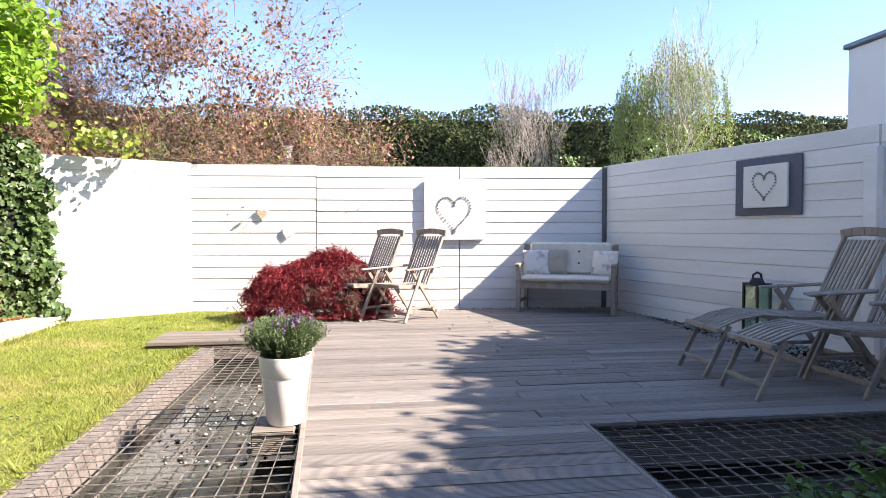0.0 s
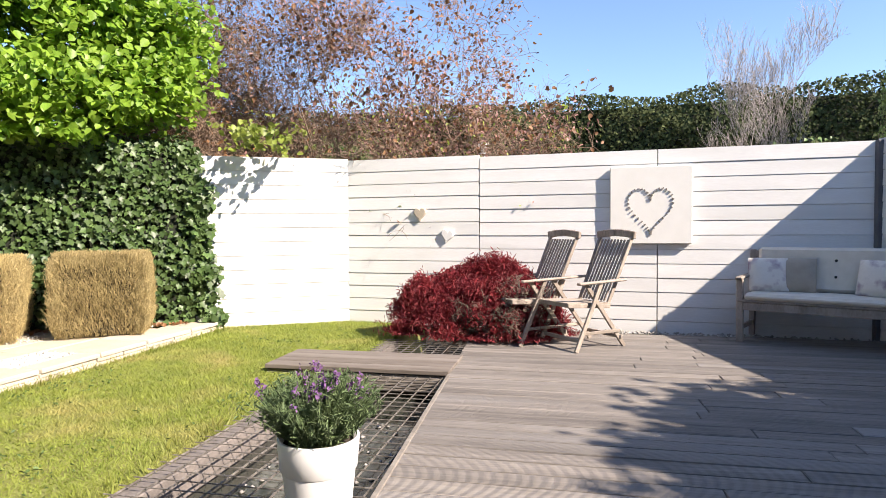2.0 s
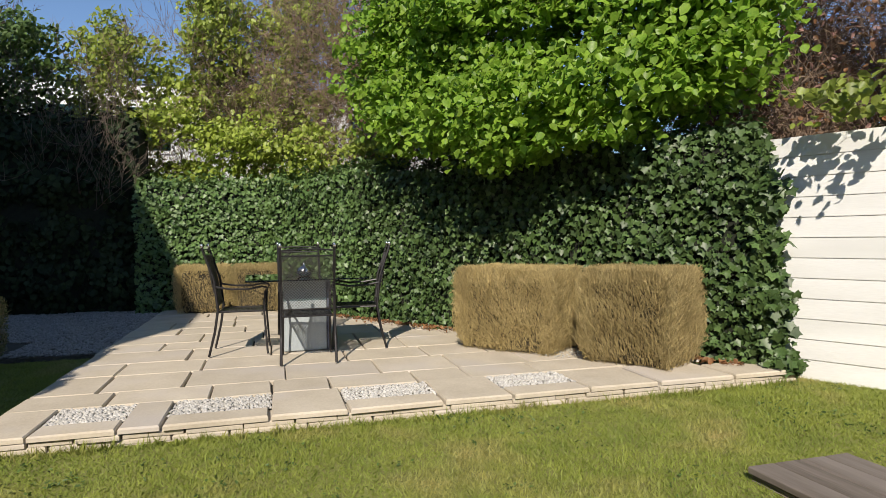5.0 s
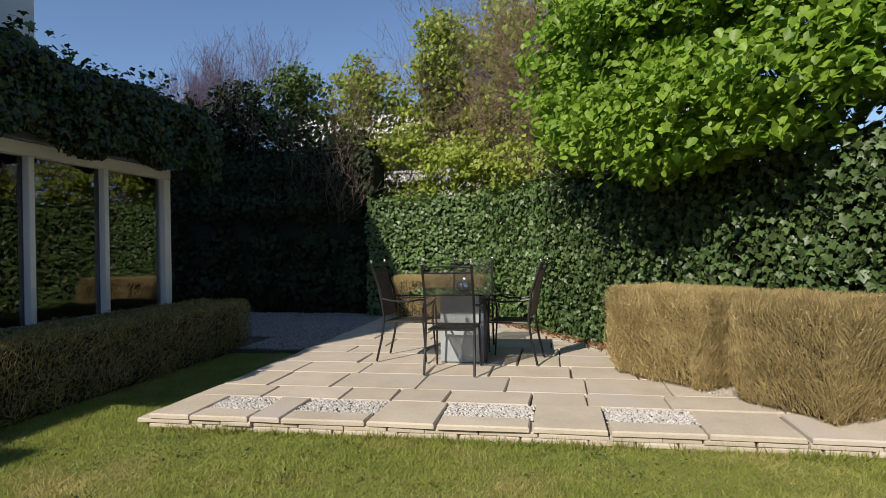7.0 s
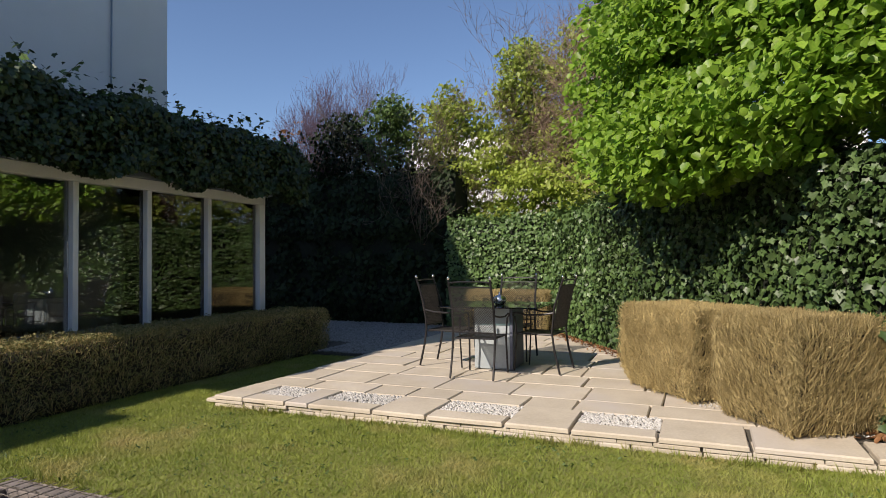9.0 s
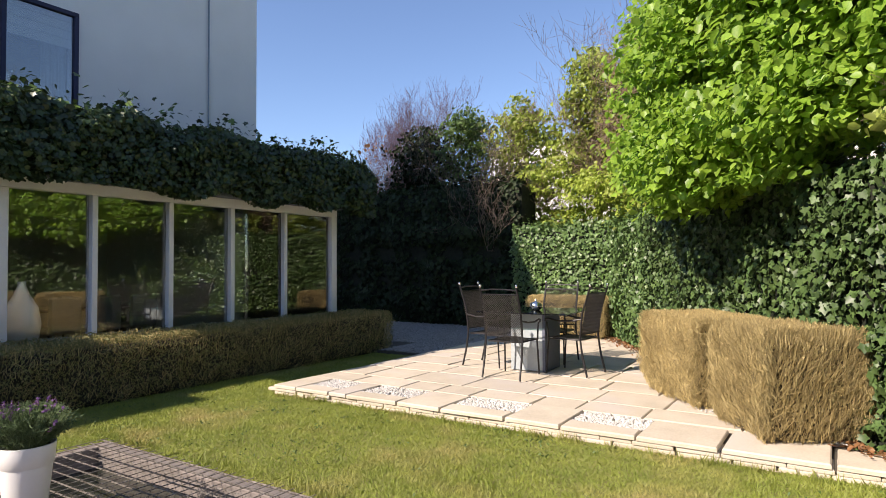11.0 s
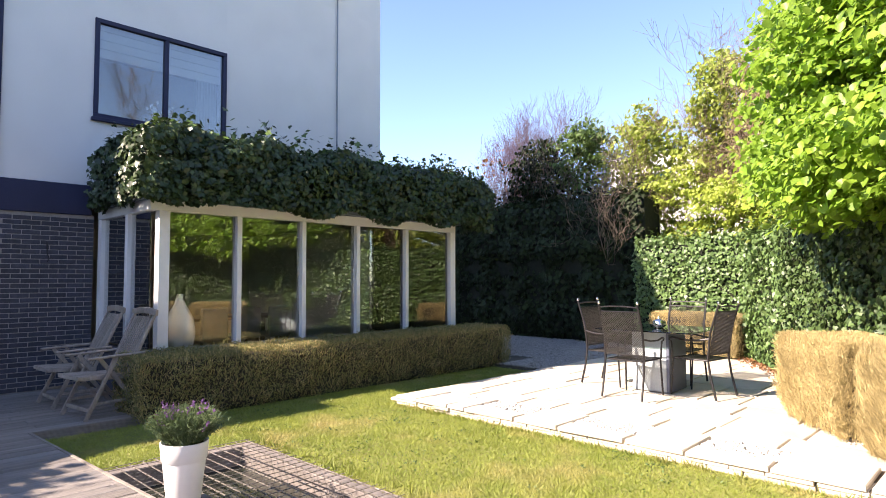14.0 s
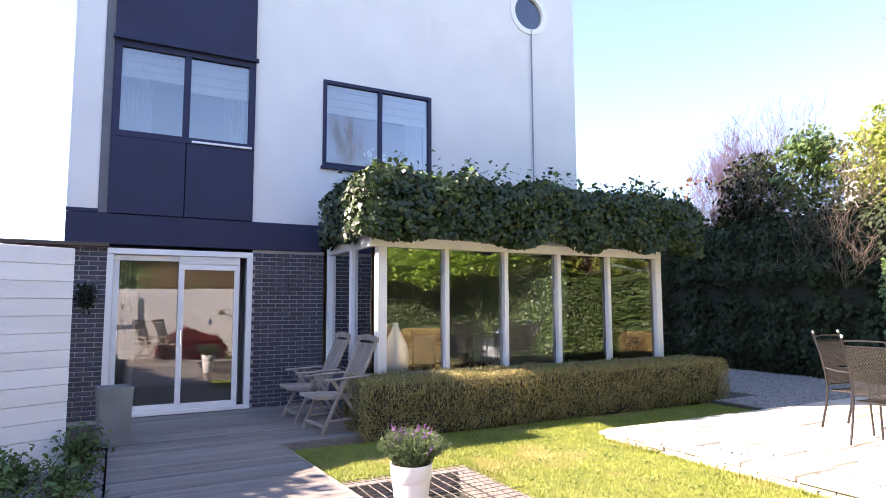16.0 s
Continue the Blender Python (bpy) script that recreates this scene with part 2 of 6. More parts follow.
CERAMIC = mat("cream_ceramic", (0.66, 0.58, 0.47), (0.58, 0.50, 0.40), 5, 0.4, bump=0.05, vary=0.03)
SOFA = mat("grey_fabric", (0.30, 0.29, 0.28), (0.24, 0.23, 0.22), 8, 0.9, bump=0.2, vary=0.02)
TABLE_WOOD = mat("dark_wood", (0.09, 0.06, 0.045), (0.05, 0.035, 0.025), 8, 0.5, bump=0.1, vary=0.03, stretch=(0.3, 1, 1))
WATER = mat("pond_water", (0.035, 0.04, 0.03), (0.02, 0.022, 0.018), 3, 0.06, bump=0.08, fine=14, vary=0.0)
GLASS = glass_mat("window_glass", (0.90, 0.93, 0.92), 3.6)
TABLE_GLASS = glass_mat("green_table_glass", (0.55, 0.78, 0.72), 2.2)
LANTERN_GLASS = glass_mat("lantern_glass", (0.80, 0.93, 0.87), 0.5)


# ---- mesh tools ----
def part(name, bm, material, parent=None, label="", m=None, smooth=False):
    me = bpy.data.meshes.new(name)
    bm.to_mesh(me)
    bm.free()
    return mesh_ob(name, me, material, parent, label, m, smooth)


def mesh_ob(name, me, material, parent=None, label="", m=None, smooth=False):
    if material and not me.materials:
        me.materials.append(material)
    if smooth:
        me.shade_smooth()
    ob = new(name, me)
    ob.parent = parent
    if m is not None:
        ob.matrix_basis = m
    if label:
        ob["label"] = label
    return ob


def thing(name, m, label, category, group="", kind=""):
    ob = new(name)
    ob.empty_display_size = 0.1
    ob.matrix_basis = m
    return tagged(ob, label, category, group, kind)


def box(bm, a, b, bevel=0.0):
    x0, y0, z0 = a
    x1, y1, z1 = b
    r = bmesh.ops.create_cube(bm, size=1, matrix=Matrix.LocRotScale(((x0 + x1) / 2, (y0 + y1) / 2, (z0 + z1) / 2), None, (abs(x1 - x0), abs(y1 - y0), abs(z1 - z0))))
    if bevel:
        edges = list({e for v in r["verts"] for e in v.link_edges})
        bmesh.ops.bevel(bm, geom=edges, offset=bevel, segments=1, affect="EDGES")
    return bm


def boxed(a, b, bevel=0.0):
    return box(bmesh.new(), a, b, bevel)


def beam(bm, p, q, w, h, bevel=0.004):
    """A bar from p to q, w across (level) and h deep."""
    p, q = Vector(p), Vector(q)
    d = q - p
    side = d.cross(Vector((0, 0, 1)))
    side = side.normalized() if side.length > 1e-4 else Vector((0, 1, 0))
    up = side.cross(d.normalized())
    rot = Matrix((d.normalized(), side, up)).transposed().to_4x4()
    r = bmesh.ops.create_cube(bm, size=1, matrix=Matrix.Translation((p + q) / 2) @ rot @ Matrix.Diagonal((d.length, w, h, 1)))
    if bevel:
        edges = list({e for v in r["verts"] for e in v.link_edges})
        bmesh.ops.bevel(bm, geom=edges, offset=bevel, segments=1, affect="EDGES")
    return bm


def tube(bm, pts, r, sides=8, r_end=None):
    """A round bar through pts."""
    pts = [Vector(p) for p in pts]
    rings = []
    for i, p in enumerate(pts):
        d = (pts[min(i + 1, len(pts) - 1)] - pts[max(i - 1, 0)]).normalized()
        s = d.cross(Vector((0.31, 0.17, 0.93)))
        s = s.normalized() if s.length > 1e-3 else Vector((1, 0, 0))
        u = d.cross(s)
        k = r if r_end is None else r + (r_end - r) * i / (len(pts) - 1)
        rings.append([bm.verts.new(p + k * (math.cos(2 * math.pi * j / sides) * s + math.sin(2 * math.pi * j / sides) * u)) for j in range(sides)])
    for a, b in zip(rings, rings[1:]):
        for j in range(sides):
            bm.faces.new((a[j], a[(j + 1) % sides], b[(j + 1) % sides], b[j]))
    bm.faces.new(rings[0][::-1])
    bm.faces.new(rings[-1])
    return bm


def lathe(bm, profile, segs=24, squash=1.0):
    """Turns (radius, height) pairs about z."""
    rings = [[bm.verts.new((r * math.cos(2 * math.pi * j / segs), squash * r * math.sin(2 * math.pi * j / segs), z)) for j in range(segs)] for r, z in profile]
    for a, b in zip(rings, rings[1:]):
        for j in range(segs):
            bm.faces.new((a[j], a[(j + 1) % segs], b[(j + 1) % segs], b[j]))
    bm.faces.new(rings[0][::-1])
    bm.faces.new(rings[-1])
    return bm


def slab(poly, z0, z1):
    """A prism over a plan polygon."""
    bm = bmesh.new()
    lo = [bm.verts.new((x, y, z0)) for x, y in poly]
    hi = [bm.verts.new((x, y, z1)) for x, y in poly]
    bm.faces.new(lo[::-1])
    bm.faces.new(hi)
    for i in range(len(poly)):
        j = (i + 1) % len(poly)
        bm.faces.new((lo[i], lo[j], hi[j], hi[i]))
    bmesh.ops.recalc_face_normals(bm, faces=bm.faces[:])
    return bm


RNG = np.random.default_rng(7)


def unit(v):
    return v / np.maximum(np.linalg.norm(v, axis=-1, keepdims=True), 1e-9)


def quads_mesh(name, verts, per, faces):
    """Many alike pieces: verts is (n, per, 3), faces index within a piece."""
    n = len(verts)
    f = np.array(faces)
    allf = (f[None] + (np.arange(n) * per)[:, None, None]).reshape(-1, f.shape[1])
    me = bpy.data.meshes.new(name)
    me.vertices.add(n * per)
    me.vertices.foreach_set("co", verts.reshape(-1).astype(np.float32))
    k = f.shape[1]
    me.loops.add(allf.size)
    me.loops.foreach_set("vertex_index", allf.reshape(-1).astype(np.int32))
    me.polygons.add(len(allf))
    me.polygons.foreach_set("loop_start", np.arange(0, allf.size, k, dtype=np.int32))
    me.update(calc_edges=True)
    me.validate()
    return me


def leaves_mesh(name, pos, normal, size, aspect=0.8, droop=0.5, jitter=0.6, long=False):
    """Folded leaves: a stalk end, two shoulders, a tip and a raised midrib."""
    n = len(pos)
    nrm = unit(normal + jitter * RNG.normal(size=(n, 3)))
    down = np.tile((0.0, 0.0, -1.0), (n, 1))
    ax = unit(droop * down + (1 - droop) * RNG.normal(size=(n, 3)) * 0.8)
    ax = unit(ax - nrm * np.sum(ax * nrm, axis=1, keepdims=True) + 1e-6)
    sd = np.cross(nrm, ax)
    s = (size * RNG.uniform(0.6, 1.35, n))[:, None]
    w = s * aspect * 0.5
    up = nrm * s * 0.1
    v = np.stack([pos - ax * s * 0.5, pos - ax * s * 0.3 + sd * w * 0.85 + up, pos + ax * s * 0.12 + sd * w * 0.9 + up, pos + ax * s * 0.5 - up, pos + ax * s * 0.12 - sd * w * 0.9 + up, pos - ax * s * 0.3 - sd * w * 0.85 + up], axis=1)
    return quads_mesh(name, v, 6, [(0, 1, 2, 3), (0, 3, 4, 5)])


def ivy_mesh(name, pos, normal, size, droop=0.7, jitter=0.5):
    """Five-lobed ivy leaves, folded along the midrib."""
    n = len(pos)
    nrm = unit(normal + jitter * RNG.normal(size=(n, 3)))
    ax = unit(droop * np.array((0.0, 0.0, -1.0)) + (1 - droop) * RNG.normal(size=(n, 3)))
    ax = unit(ax - nrm * np.sum(ax * nrm, axis=1, keepdims=True) + 1e-6)
    sd = np.cross(nrm, ax)
    s = (size * RNG.uniform(0.55, 1.4, n))[:, None]
    half = [(0.34, -0.46, 0.02), (0.36, -0.2, 0.07), (0.56, 0.02, 0.0), (0.27, 0.16, 0.06)]
    fold = RNG.uniform(0.4, 1.6, (n, 1))
    at = lambda x, y, z: pos + s * (sd * x + ax * y + nrm * z * fold)
    v = np.stack([at(0, -0.34, 0)] + [at(*k) for k in half] + [at(0, 0.56, -0.06)] + [at(-x, y, z) for x, y, z in half[::-1]], axis=1)
    return quads_mesh(name, v, 10, [(0, 1, 2, 3, 4, 5), (0, 5, 6, 7, 8, 9)])


def sticks_mesh(name, p, q, r):
    """Thin three-sided twigs from p to q."""
    d = unit(q - p)
    s = unit(np.cross(d, np.array((0.31, 0.2, 0.9))))
    u = np.cross(d, s)
    r = np.broadcast_to(np.asarray(r, dtype=float), (len(p),))[:, None]
    c = [(math.cos(a), math.sin(a)) for a in (0.3, 2.4, 4.5)]
    v = np.stack([p + r * (x * s + y * u) for x, y in c] + [q + 0.5 * r * (x * s + y * u) for x, y in c], axis=1)
    return quads_mesh(name, v, 6, [(0, 1, 4, 3), (1, 2, 5, 4), (2, 0, 3, 5)])


def limbs(base, height, r0, spread, levels=4, kids=4, bend=0.25, up=0.35, seed=1, first=0.3):
    """Branching limbs: arrays of starts, ends and radii, and the outer ends."""
    g = np.random.default_rng(seed)
    segs, tips = [], []

    def grow(p, d, length, r, lv):
        steps = 3 if lv < levels else 2
        for i in range(steps):
            d = unit(d + bend * g.normal(size=3) + np.array((0, 0, up * 0.25)))
            q = p + d * length / steps
            r1 = r * 0.8
            segs.append((p, q, r))
            if lv < levels and (lv > 0 or (i + 1) / steps > first):
                for _ in range(kids if i == steps - 1 else max(1, kids - 2)):
                    side = unit(g.normal(size=3) * spread + d * 0.7 + np.array((0, 0, up)))
                    grow(q, side, length * g.uniform(0.5, 0.75), r1 * 0.6, lv + 1)
            p, r = q, r1
        if lv >= levels - 1:
            tips.append(p)

    grow(np.array(base, dtype=float), np.array((0.0, 0.0, 1.0)), height, r0, 0)
    p = np.array([a for a, _, _ in segs])
    q = np.array([b for _, b, _ in segs])
    return p, q, np.array([c for _, _, c in segs]), np.array(tips)


def tree(name, base, label, height, r0, leaf, leaf_size, count, bark=BARK, fuzz=0.25, seed=1, levels=4, kids=4, spread=0.9, up=0.35, droop=0.4, aspect=0.75, category="tree", clip=None):
    t = thing(name, pose(*base), label, category)
    p, q, r, tips = limbs((0, 0, 0), height, r0, spread, levels, kids, seed=seed, up=up)
    if clip:
        keep, alive = clip(q), {(0.0, 0.0, 0.0)}
        for i in range(len(p)):
            keep[i] &= tuple(np.round(p[i], 5) + 0.0) in alive
            if keep[i]:
                alive.add(tuple(np.round(q[i], 5) + 0.0))
        p, q, r = p[keep], q[keep], r[keep]
        tips = np.array([k for k in tips if tuple(np.round(k, 5) + 0.0) in alive])
    mesh_ob("trunk", sticks_mesh("trunk", p, q, np.maximum(r, 0.004)), bark, t)
    if count:
        g = np.random.default_rng(seed + 50)
        pos = tips[g.integers(0, len(tips), count)] + g.normal(size=(count, 3)) * fuzz
        if clip:
            pos = pos[clip(pos)]
        nrm = np.tile((0.2, -0.3, 0.9), (len(pos), 1))
        mesh_ob("crown", leaves_mesh("crown", pos, nrm, leaf_size, aspect, droop, 0.8), leaf, t)
    return t


def lump(p, scale, amp):
    """Smooth pseudo-random swelling for each row of p."""
    a = p / scale
    return amp * (np.sin(a[:, 0] * 1.7 + 1.3 * np.sin(a[:, 2] * 1.1)) + np.sin(a[:, 1] * 2.1 + 0.7 + np.sin(a[:, 0])) + np.sin(a[:, 2] * 2.6 + a[:, 0] * 1.4)) / 3


# ---- ground, lawn and pits ----
DECK_N = 8.25          # far edge of the boards
EDGE_A, EDGE_B = -0.20, -0.053


def deck_edge(y):
    return EDGE_A + EDGE_B * (y - 0.7)


ground = part("ground", slab([(-400, -400), (400, -400), (400, 400), (-400, 400)], -0.62, -0.55), BARE)
tagged(ground, "bare dark earth reaching to the horizon", "ground", kind="structure")

LAWN = [(-6.8, 2.0), (-6.8, 0.9), (-0.22, 0.9), (-0.27, 2.28), (-1.52, 2.3), (-1.52, 6.75), (-1.4, 6.9), (-1.4, 9.2), (-2.3, 9.0), (-3.72, 8.2), (-3.62, 8.0), (-3.62, 2.0)]
lawn = part("lawn", slab(LAWN, -0.5, -0.055), SOIL)
tagged(lawn, "short green lawn with yellowish worn patches", "lawn", kind="structure")


def inside(poly, x, y):
    ok = np.zeros(len(x), bool)
    for (x0, y0), (x1, y1) in zip(poly, poly[1:] + poly[:1]):
        c = ((y0 > y) != (y1 > y)) & (x < (x1 - x0) * (y - y0) / ((y1 - y0) or 1e-9) + x0)
        ok ^= c
    return ok


def grass():
    n = 520000
    x, y = RNG.uniform(-6.8, -0.2, n), RNG.uniform(0.9, 9.2, n)
    k = inside(LAWN, x, y)
    x, y = x[k], y[k]
    patch = np.sin(x * 2.3 + np.sin(y * 1.7)) * np.sin(y * 1.9 + x)
    h = RNG.uniform(0.012, 0.034, len(x)) * (1 + 0.25 * patch)
    p = np.stack([x, y, np.full(len(x), -0.058)], 1)
    lean = RNG.normal(size=(len(x), 3)) * 0.022
    lean[:, 2] = h
    a = RNG.uniform(0, 6.28, len(x))
    s = np.stack([np.cos(a), np.sin(a), 0 * a], 1) * RNG.uniform(0.0025, 0.005, len(x))[:, None]
    v = np.stack([p - s, p + s, p + lean], 1)
    ob = mesh_ob("grass", quads_mesh("grass", v, 3, [(0, 1, 2)]), GRASS)
    tagged(ob, "short mown grass blades covering the lawn", "grass", kind="stuff")


grass()



def weeds():
    c = np.stack([RNG.uniform(-3.5, -1.7, 70), RNG.uniform(1.3, 8.3, 70)], 1)
    i = RNG.integers(0, 70, 1100)
    p = np.concatenate([c[i] + RNG.normal(size=(1100, 2)) * 0.07, RNG.uniform(-0.05, -0.022, (1100, 1))], 1)
    ob = mesh_ob("lawn_weeds", leaves_mesh("lawn_weeds", p, np.tile((0, 0, 1.0), (1100, 1)), 0.024, 0.5, 0.0, 0.6), MIDGREEN)
    tagged(ob, "small darker green clover and weeds in the lawn", "weeds", kind="stuff")
    n = 320
    x = np.where(RNG.random(n) < 0.6, RNG.uniform(-3.6, -3.5, n), RNG.uniform(-1.68, -1.56, n))
    q = np.stack([x, RNG.uniform(2.2, 8.0, n), np.full(n, -0.055)], 1)
    q = np.repeat(q, 7, 0) + RNG.normal(size=(n * 7, 3)) * np.array((0.012, 0.012, 0))
    d = RNG.normal(size=q.shape) * 0.03
    d[:, 2] = RNG.uniform(0.04, 0.09, len(q))
    sd = RNG.normal(size=q.shape) * 0.003
    ob = mesh_ob("edge_tufts", quads_mesh("edge_tufts", np.stack([q - sd, q + sd, q + d], 1), 3, [(0, 1, 2)]), GRASS)
    tagged(ob, "longer grass tufts along the lawn edges", "grass", kind="stuff")


weeds()

# boards round and under the deck, and the pits' floors
sub = part("deck_underside", slab([(-1.3, -1.75), (1.45, -1.75), (1.45, 2.0), (1.28, 2.1), (1.28, 3.38), (3.55, 3.42), (3.5, 8.3), (-0.5, 8.5), (-0.42, 7.6), (-0.45, 6.9), (-1.9, 6.7), (-1.9, 6.2), (-0.4, 6.2), (-0.18, 0.72), (-1.3, 0.72)], -0.45, -0.045), BARE)
tagged(sub, "dark framing under the wooden deck boards", "deck frame", kind="structure")


def plank_rows():
    """Rows of boards: (y0, y1, [(x0, x1), ...])."""
    w, gap = 0.138, 0.007
    y = -1.78
    while y < DECK_N - 0.02:
        y1 = min(y + w, DECK_N)
        mid = (y + y1) / 2
        if mid < 0.72:
            x0, x1 = -1.28, 1.46
        else:
            x0, x1 = deck_edge(mid), 3.57
            if mid < 2.05:
                x1 = 1.46
            elif mid < 3.34:
                x1 = 1.28
        if 6.12 < mid < 6.78:
            x0 = None
        yield y, y1, x0, x1
        y += w + gap


deck = thing("deck", pose(0, 0, 0), "weathered grey-brown grooved wooden deck boards", "deck", kind="structure")
drng = random.Random(3)
for y0, y1, x0, x1 in plank_rows():
    if x0 is None:
        x0 = deck_edge((y0 + y1) / 2)
    cuts = [x0]
    if x1 - x0 > 2.6:
        cuts.append(x0 + (x1 - x0) * drng.uniform(0.35, 0.65))
    cuts.append(x1)
    for a, b in zip(cuts, cuts[1:]):
        dz = drng.uniform(-0.003, 0.002)
        part("plank", boxed((a + 0.002 + drng.uniform(0, 0.004), y0, -0.04 + dz), (b - 0.002, y1, dz), 0.004), DECK, deck)
part("edge_board", beam(bmesh.new(), (deck_edge(0.72) + 0.02, 0.72, -0.1), (deck_edge(6.1) + 0.02, 6.1, -0.1), 0.03, 0.21), DECK_EDGE, deck)
part("edge_board", boxed((1.25, 2.1, -0.3), (1.28, 3.36, 0.003), 0.004), DECK_EDGE, deck)
part("edge_board", boxed((1.28, 3.335, -0.3), (3.6, 3.362, -0.002), 0.004), DECK_EDGE, deck)
part("edge_board", boxed((-1.28, 0.725, -0.15), (-0.2, 0.75, 0.004), 0.004), DECK_EDGE, deck)

step = thing("wooden_step", pose(0, 0, 0), "broad grey wooden plank step bridging the pit to the lawn", "step")
for k in range(4):
    part("board", boxed((-2.04, 6.125 + 0.163 * k, -0.015), (-0.47, 6.125 + 0.163 * k + 0.157, 0.022), 0.005), STEP_WOOD, step)
for k in range(6):
    part("riser", boxed((-2.03, 6.14 + 0.004 * (k % 2), -0.16 + 0.0238 * k), (-0.5, 6.17, -0.16 + 0.0238 * k + 0.019), 0.003), DECK_EDGE, step)
part("riser", boxed((-2.03, 6.72, -0.16), (-0.5, 6.75, -0.018), 0.004), DECK_EDGE, step)
part("riser", boxed((-2.03, 6.175, -0.16), (-2.0, 6.715, -0.018), 0.004), DECK_EDGE, step)


def pit(name, x0, x1, y0, y1, label, curb_sides, wet):
    """A sunken basin with a pale kerb, covered by a steel mesh."""
    t = thing(name, pose(0, 0, 0), label, "grating")
    for side in curb_sides:
        if side == "w":
            part("kerb", boxed((x0, y0, -0.5), (x0 + 0.13, y1, -0.045), 0.008), PIT_KERB, t)
        if side == "s":
            part("kerb", boxed((x0 + 0.132, y0, -0.5), (x1, y0 + 0.13, -0.045), 0.008), PIT_KERB, t)
    part("basin_floor", boxed((x0, y0, -0.54), (x1, y1, -0.20 if wet else -0.40)), WATER if wet else BARE, t)
    n = 0
    x = x0 + 0.03
    while x < x1:
        part("bar", beam(bmesh.new(), (x, y0, -0.033), (x, y1, -0.033), 0.003, 0.01, 0), GALV, t)
        x += 0.1
    y = y0 + 0.03
    while y < y1:
        part("bar", beam(bmesh.new(), (x0, y, -0.02), (x1, y, -0.02), 0.004, 0.005, 0), GALV, t)
        y += 0.095
    return t


pit("pond_grating", -1.55, -0.24, 2.32, 6.14, "rusty steel mesh grating over a shallow dark pond basin", "ws", True)
pit("tree_pit_grating", -1.45, -0.46, 6.80, 7.65, "steel mesh grating round the foot of the red maple", "w", False)
pit("planting_pit_grating", 1.29, 3.6, 2.12, 3.33, "dark steel mesh grating over a sunken planting pit", "", False)


def pebbles(name, poly, z, n, size, material, label):
    xs, ys = [p[0] for p in poly], [p[1] for p in poly]
    x, y = RNG.uniform(min(xs), max(xs), n), RNG.uniform(min(ys), max(ys), n)
    k = inside(poly, x, y)
    c = np.stack([x[k], y[k], z + RNG.uniform(-0.004, 0.008, k.sum())], 1)
    s = size * RNG.uniform(0.5, 1.3, (len(c), 1))
    o = np.array([(1, 0, 0), (0.2, 1, 0), (-1, 0.1, 0), (-0.1, -1, 0), (0.1, 0, 0.75), (0, 0, -0.6)])
    a = RNG.uniform(0, 6.28, len(c))
    rot = np.stack([np.stack([np.cos(a), -np.sin(a), 0 * a], 1), np.stack([np.sin(a), np.cos(a), 0 * a], 1), np.tile((0, 0, 1.0), (len(c), 1))], 1)
    v = c[:, None] + s[:, None] * np.einsum("nij,kj->nki", rot, o)
    me = quads_mesh(name, v, 6, [(0, 1, 4), (1, 2, 4), (2, 3, 4), (3, 0, 4), (1, 0, 5), (2, 1, 5), (3, 2, 5), (0, 3, 5)])
    return tagged(mesh_ob(name, me, material), label, "gravel", kind="stuff")


# pond bed stones seen through the water's edge
pebbles("pond_pebbles", [(-1.3, 3.6), (-0.55, 3.3), (-0.5, 5.3), (-1.1, 5.6)], -0.198, 160, 0.018, GREY_PEBBLE, "wet grey pebbles lying in the shallow pond basin")
gb = part("gravel_strip_bed", slab([(3.58, 3.3), (4.7, 3.3), (3.5, 8.4), (2.2, 8.48), (2.2, 8.26), (3.56, 8.26)], -0.5, -0.03), JOINT)
tagged(gb, "dark bed under the gravel strip along the fence", "ground", kind="structure")
pebbles("gravel_strip", [(3.58, 3.3), (4.7, 3.3), (3.5, 8.4), (-0.3, 8.65), (-0.3, 8.26), (3.56, 8.26)], -0.02, 14000, 0.018, PALE_PEBBLE, "grey gravel strip between deck and white fence")
bed = part("planting_bed", slab([(1.48, -1.8), (5.2, -1.8), (5.0, 3.28), (3.62, 3.28), (3.6, 2.1), (1.48, 2.08)], -0.5, -0.05), BARE)
tagged(bed, "dark soil planting bed beside the deck", "ground", kind="structure")
pebbles("bed_gravel", [(1.48, -0.3), (2.6, -0.3), (2.9, 2.1), (1.48, 2.0)], -0.035, 9000, 0.016, GREY_PEBBLE, "grey gravel in the bed beside the deck")


# ---- terrace ----
terr = part("terrace_bed", slab([(-3.66, 2.06), (-3.66, 8.1), (-8.6, 5.2), (-11.1, 3.4), (-11.2, 2.06)], -0.5, 0.012), JOINT)
tagged(terr, "compacted sand bed under the terrace slabs", "ground", kind="structure")
back = part("gravel_yard", slab([(-6.82, 2.05), (-11.3, 2.05), (-11.5, -6.0), (-6.82, -6.0)], -0.5, -0.01), JOINT)
tagged(back, "shaded gravel yard beside the hedge", "ground", kind="structure")
pebbles("yard_gravel", [(-7.9, 1.0), (-6.84, 1.0), (-6.84, 2.03), (-11.3, 2.03), (-11.3, -3.5), (-7.9, -3.5)], 0.0, 34000, 0.02, GREY_PEBBLE, "grey gravel covering the shaded yard")

# ---- ivy wall line and fences ----
W0, W1, W2, WE, W3 = (-3.72, 8.25), (-8.5, 5.25), (-10.7, 3.87), (-10.82, 1.6), (-11.7, -7.0)
FA, FB, FC, FD = (-4.05, 8.04), (-2.35, 8.93), (3.5, 8.42), (4.62, 4.15)


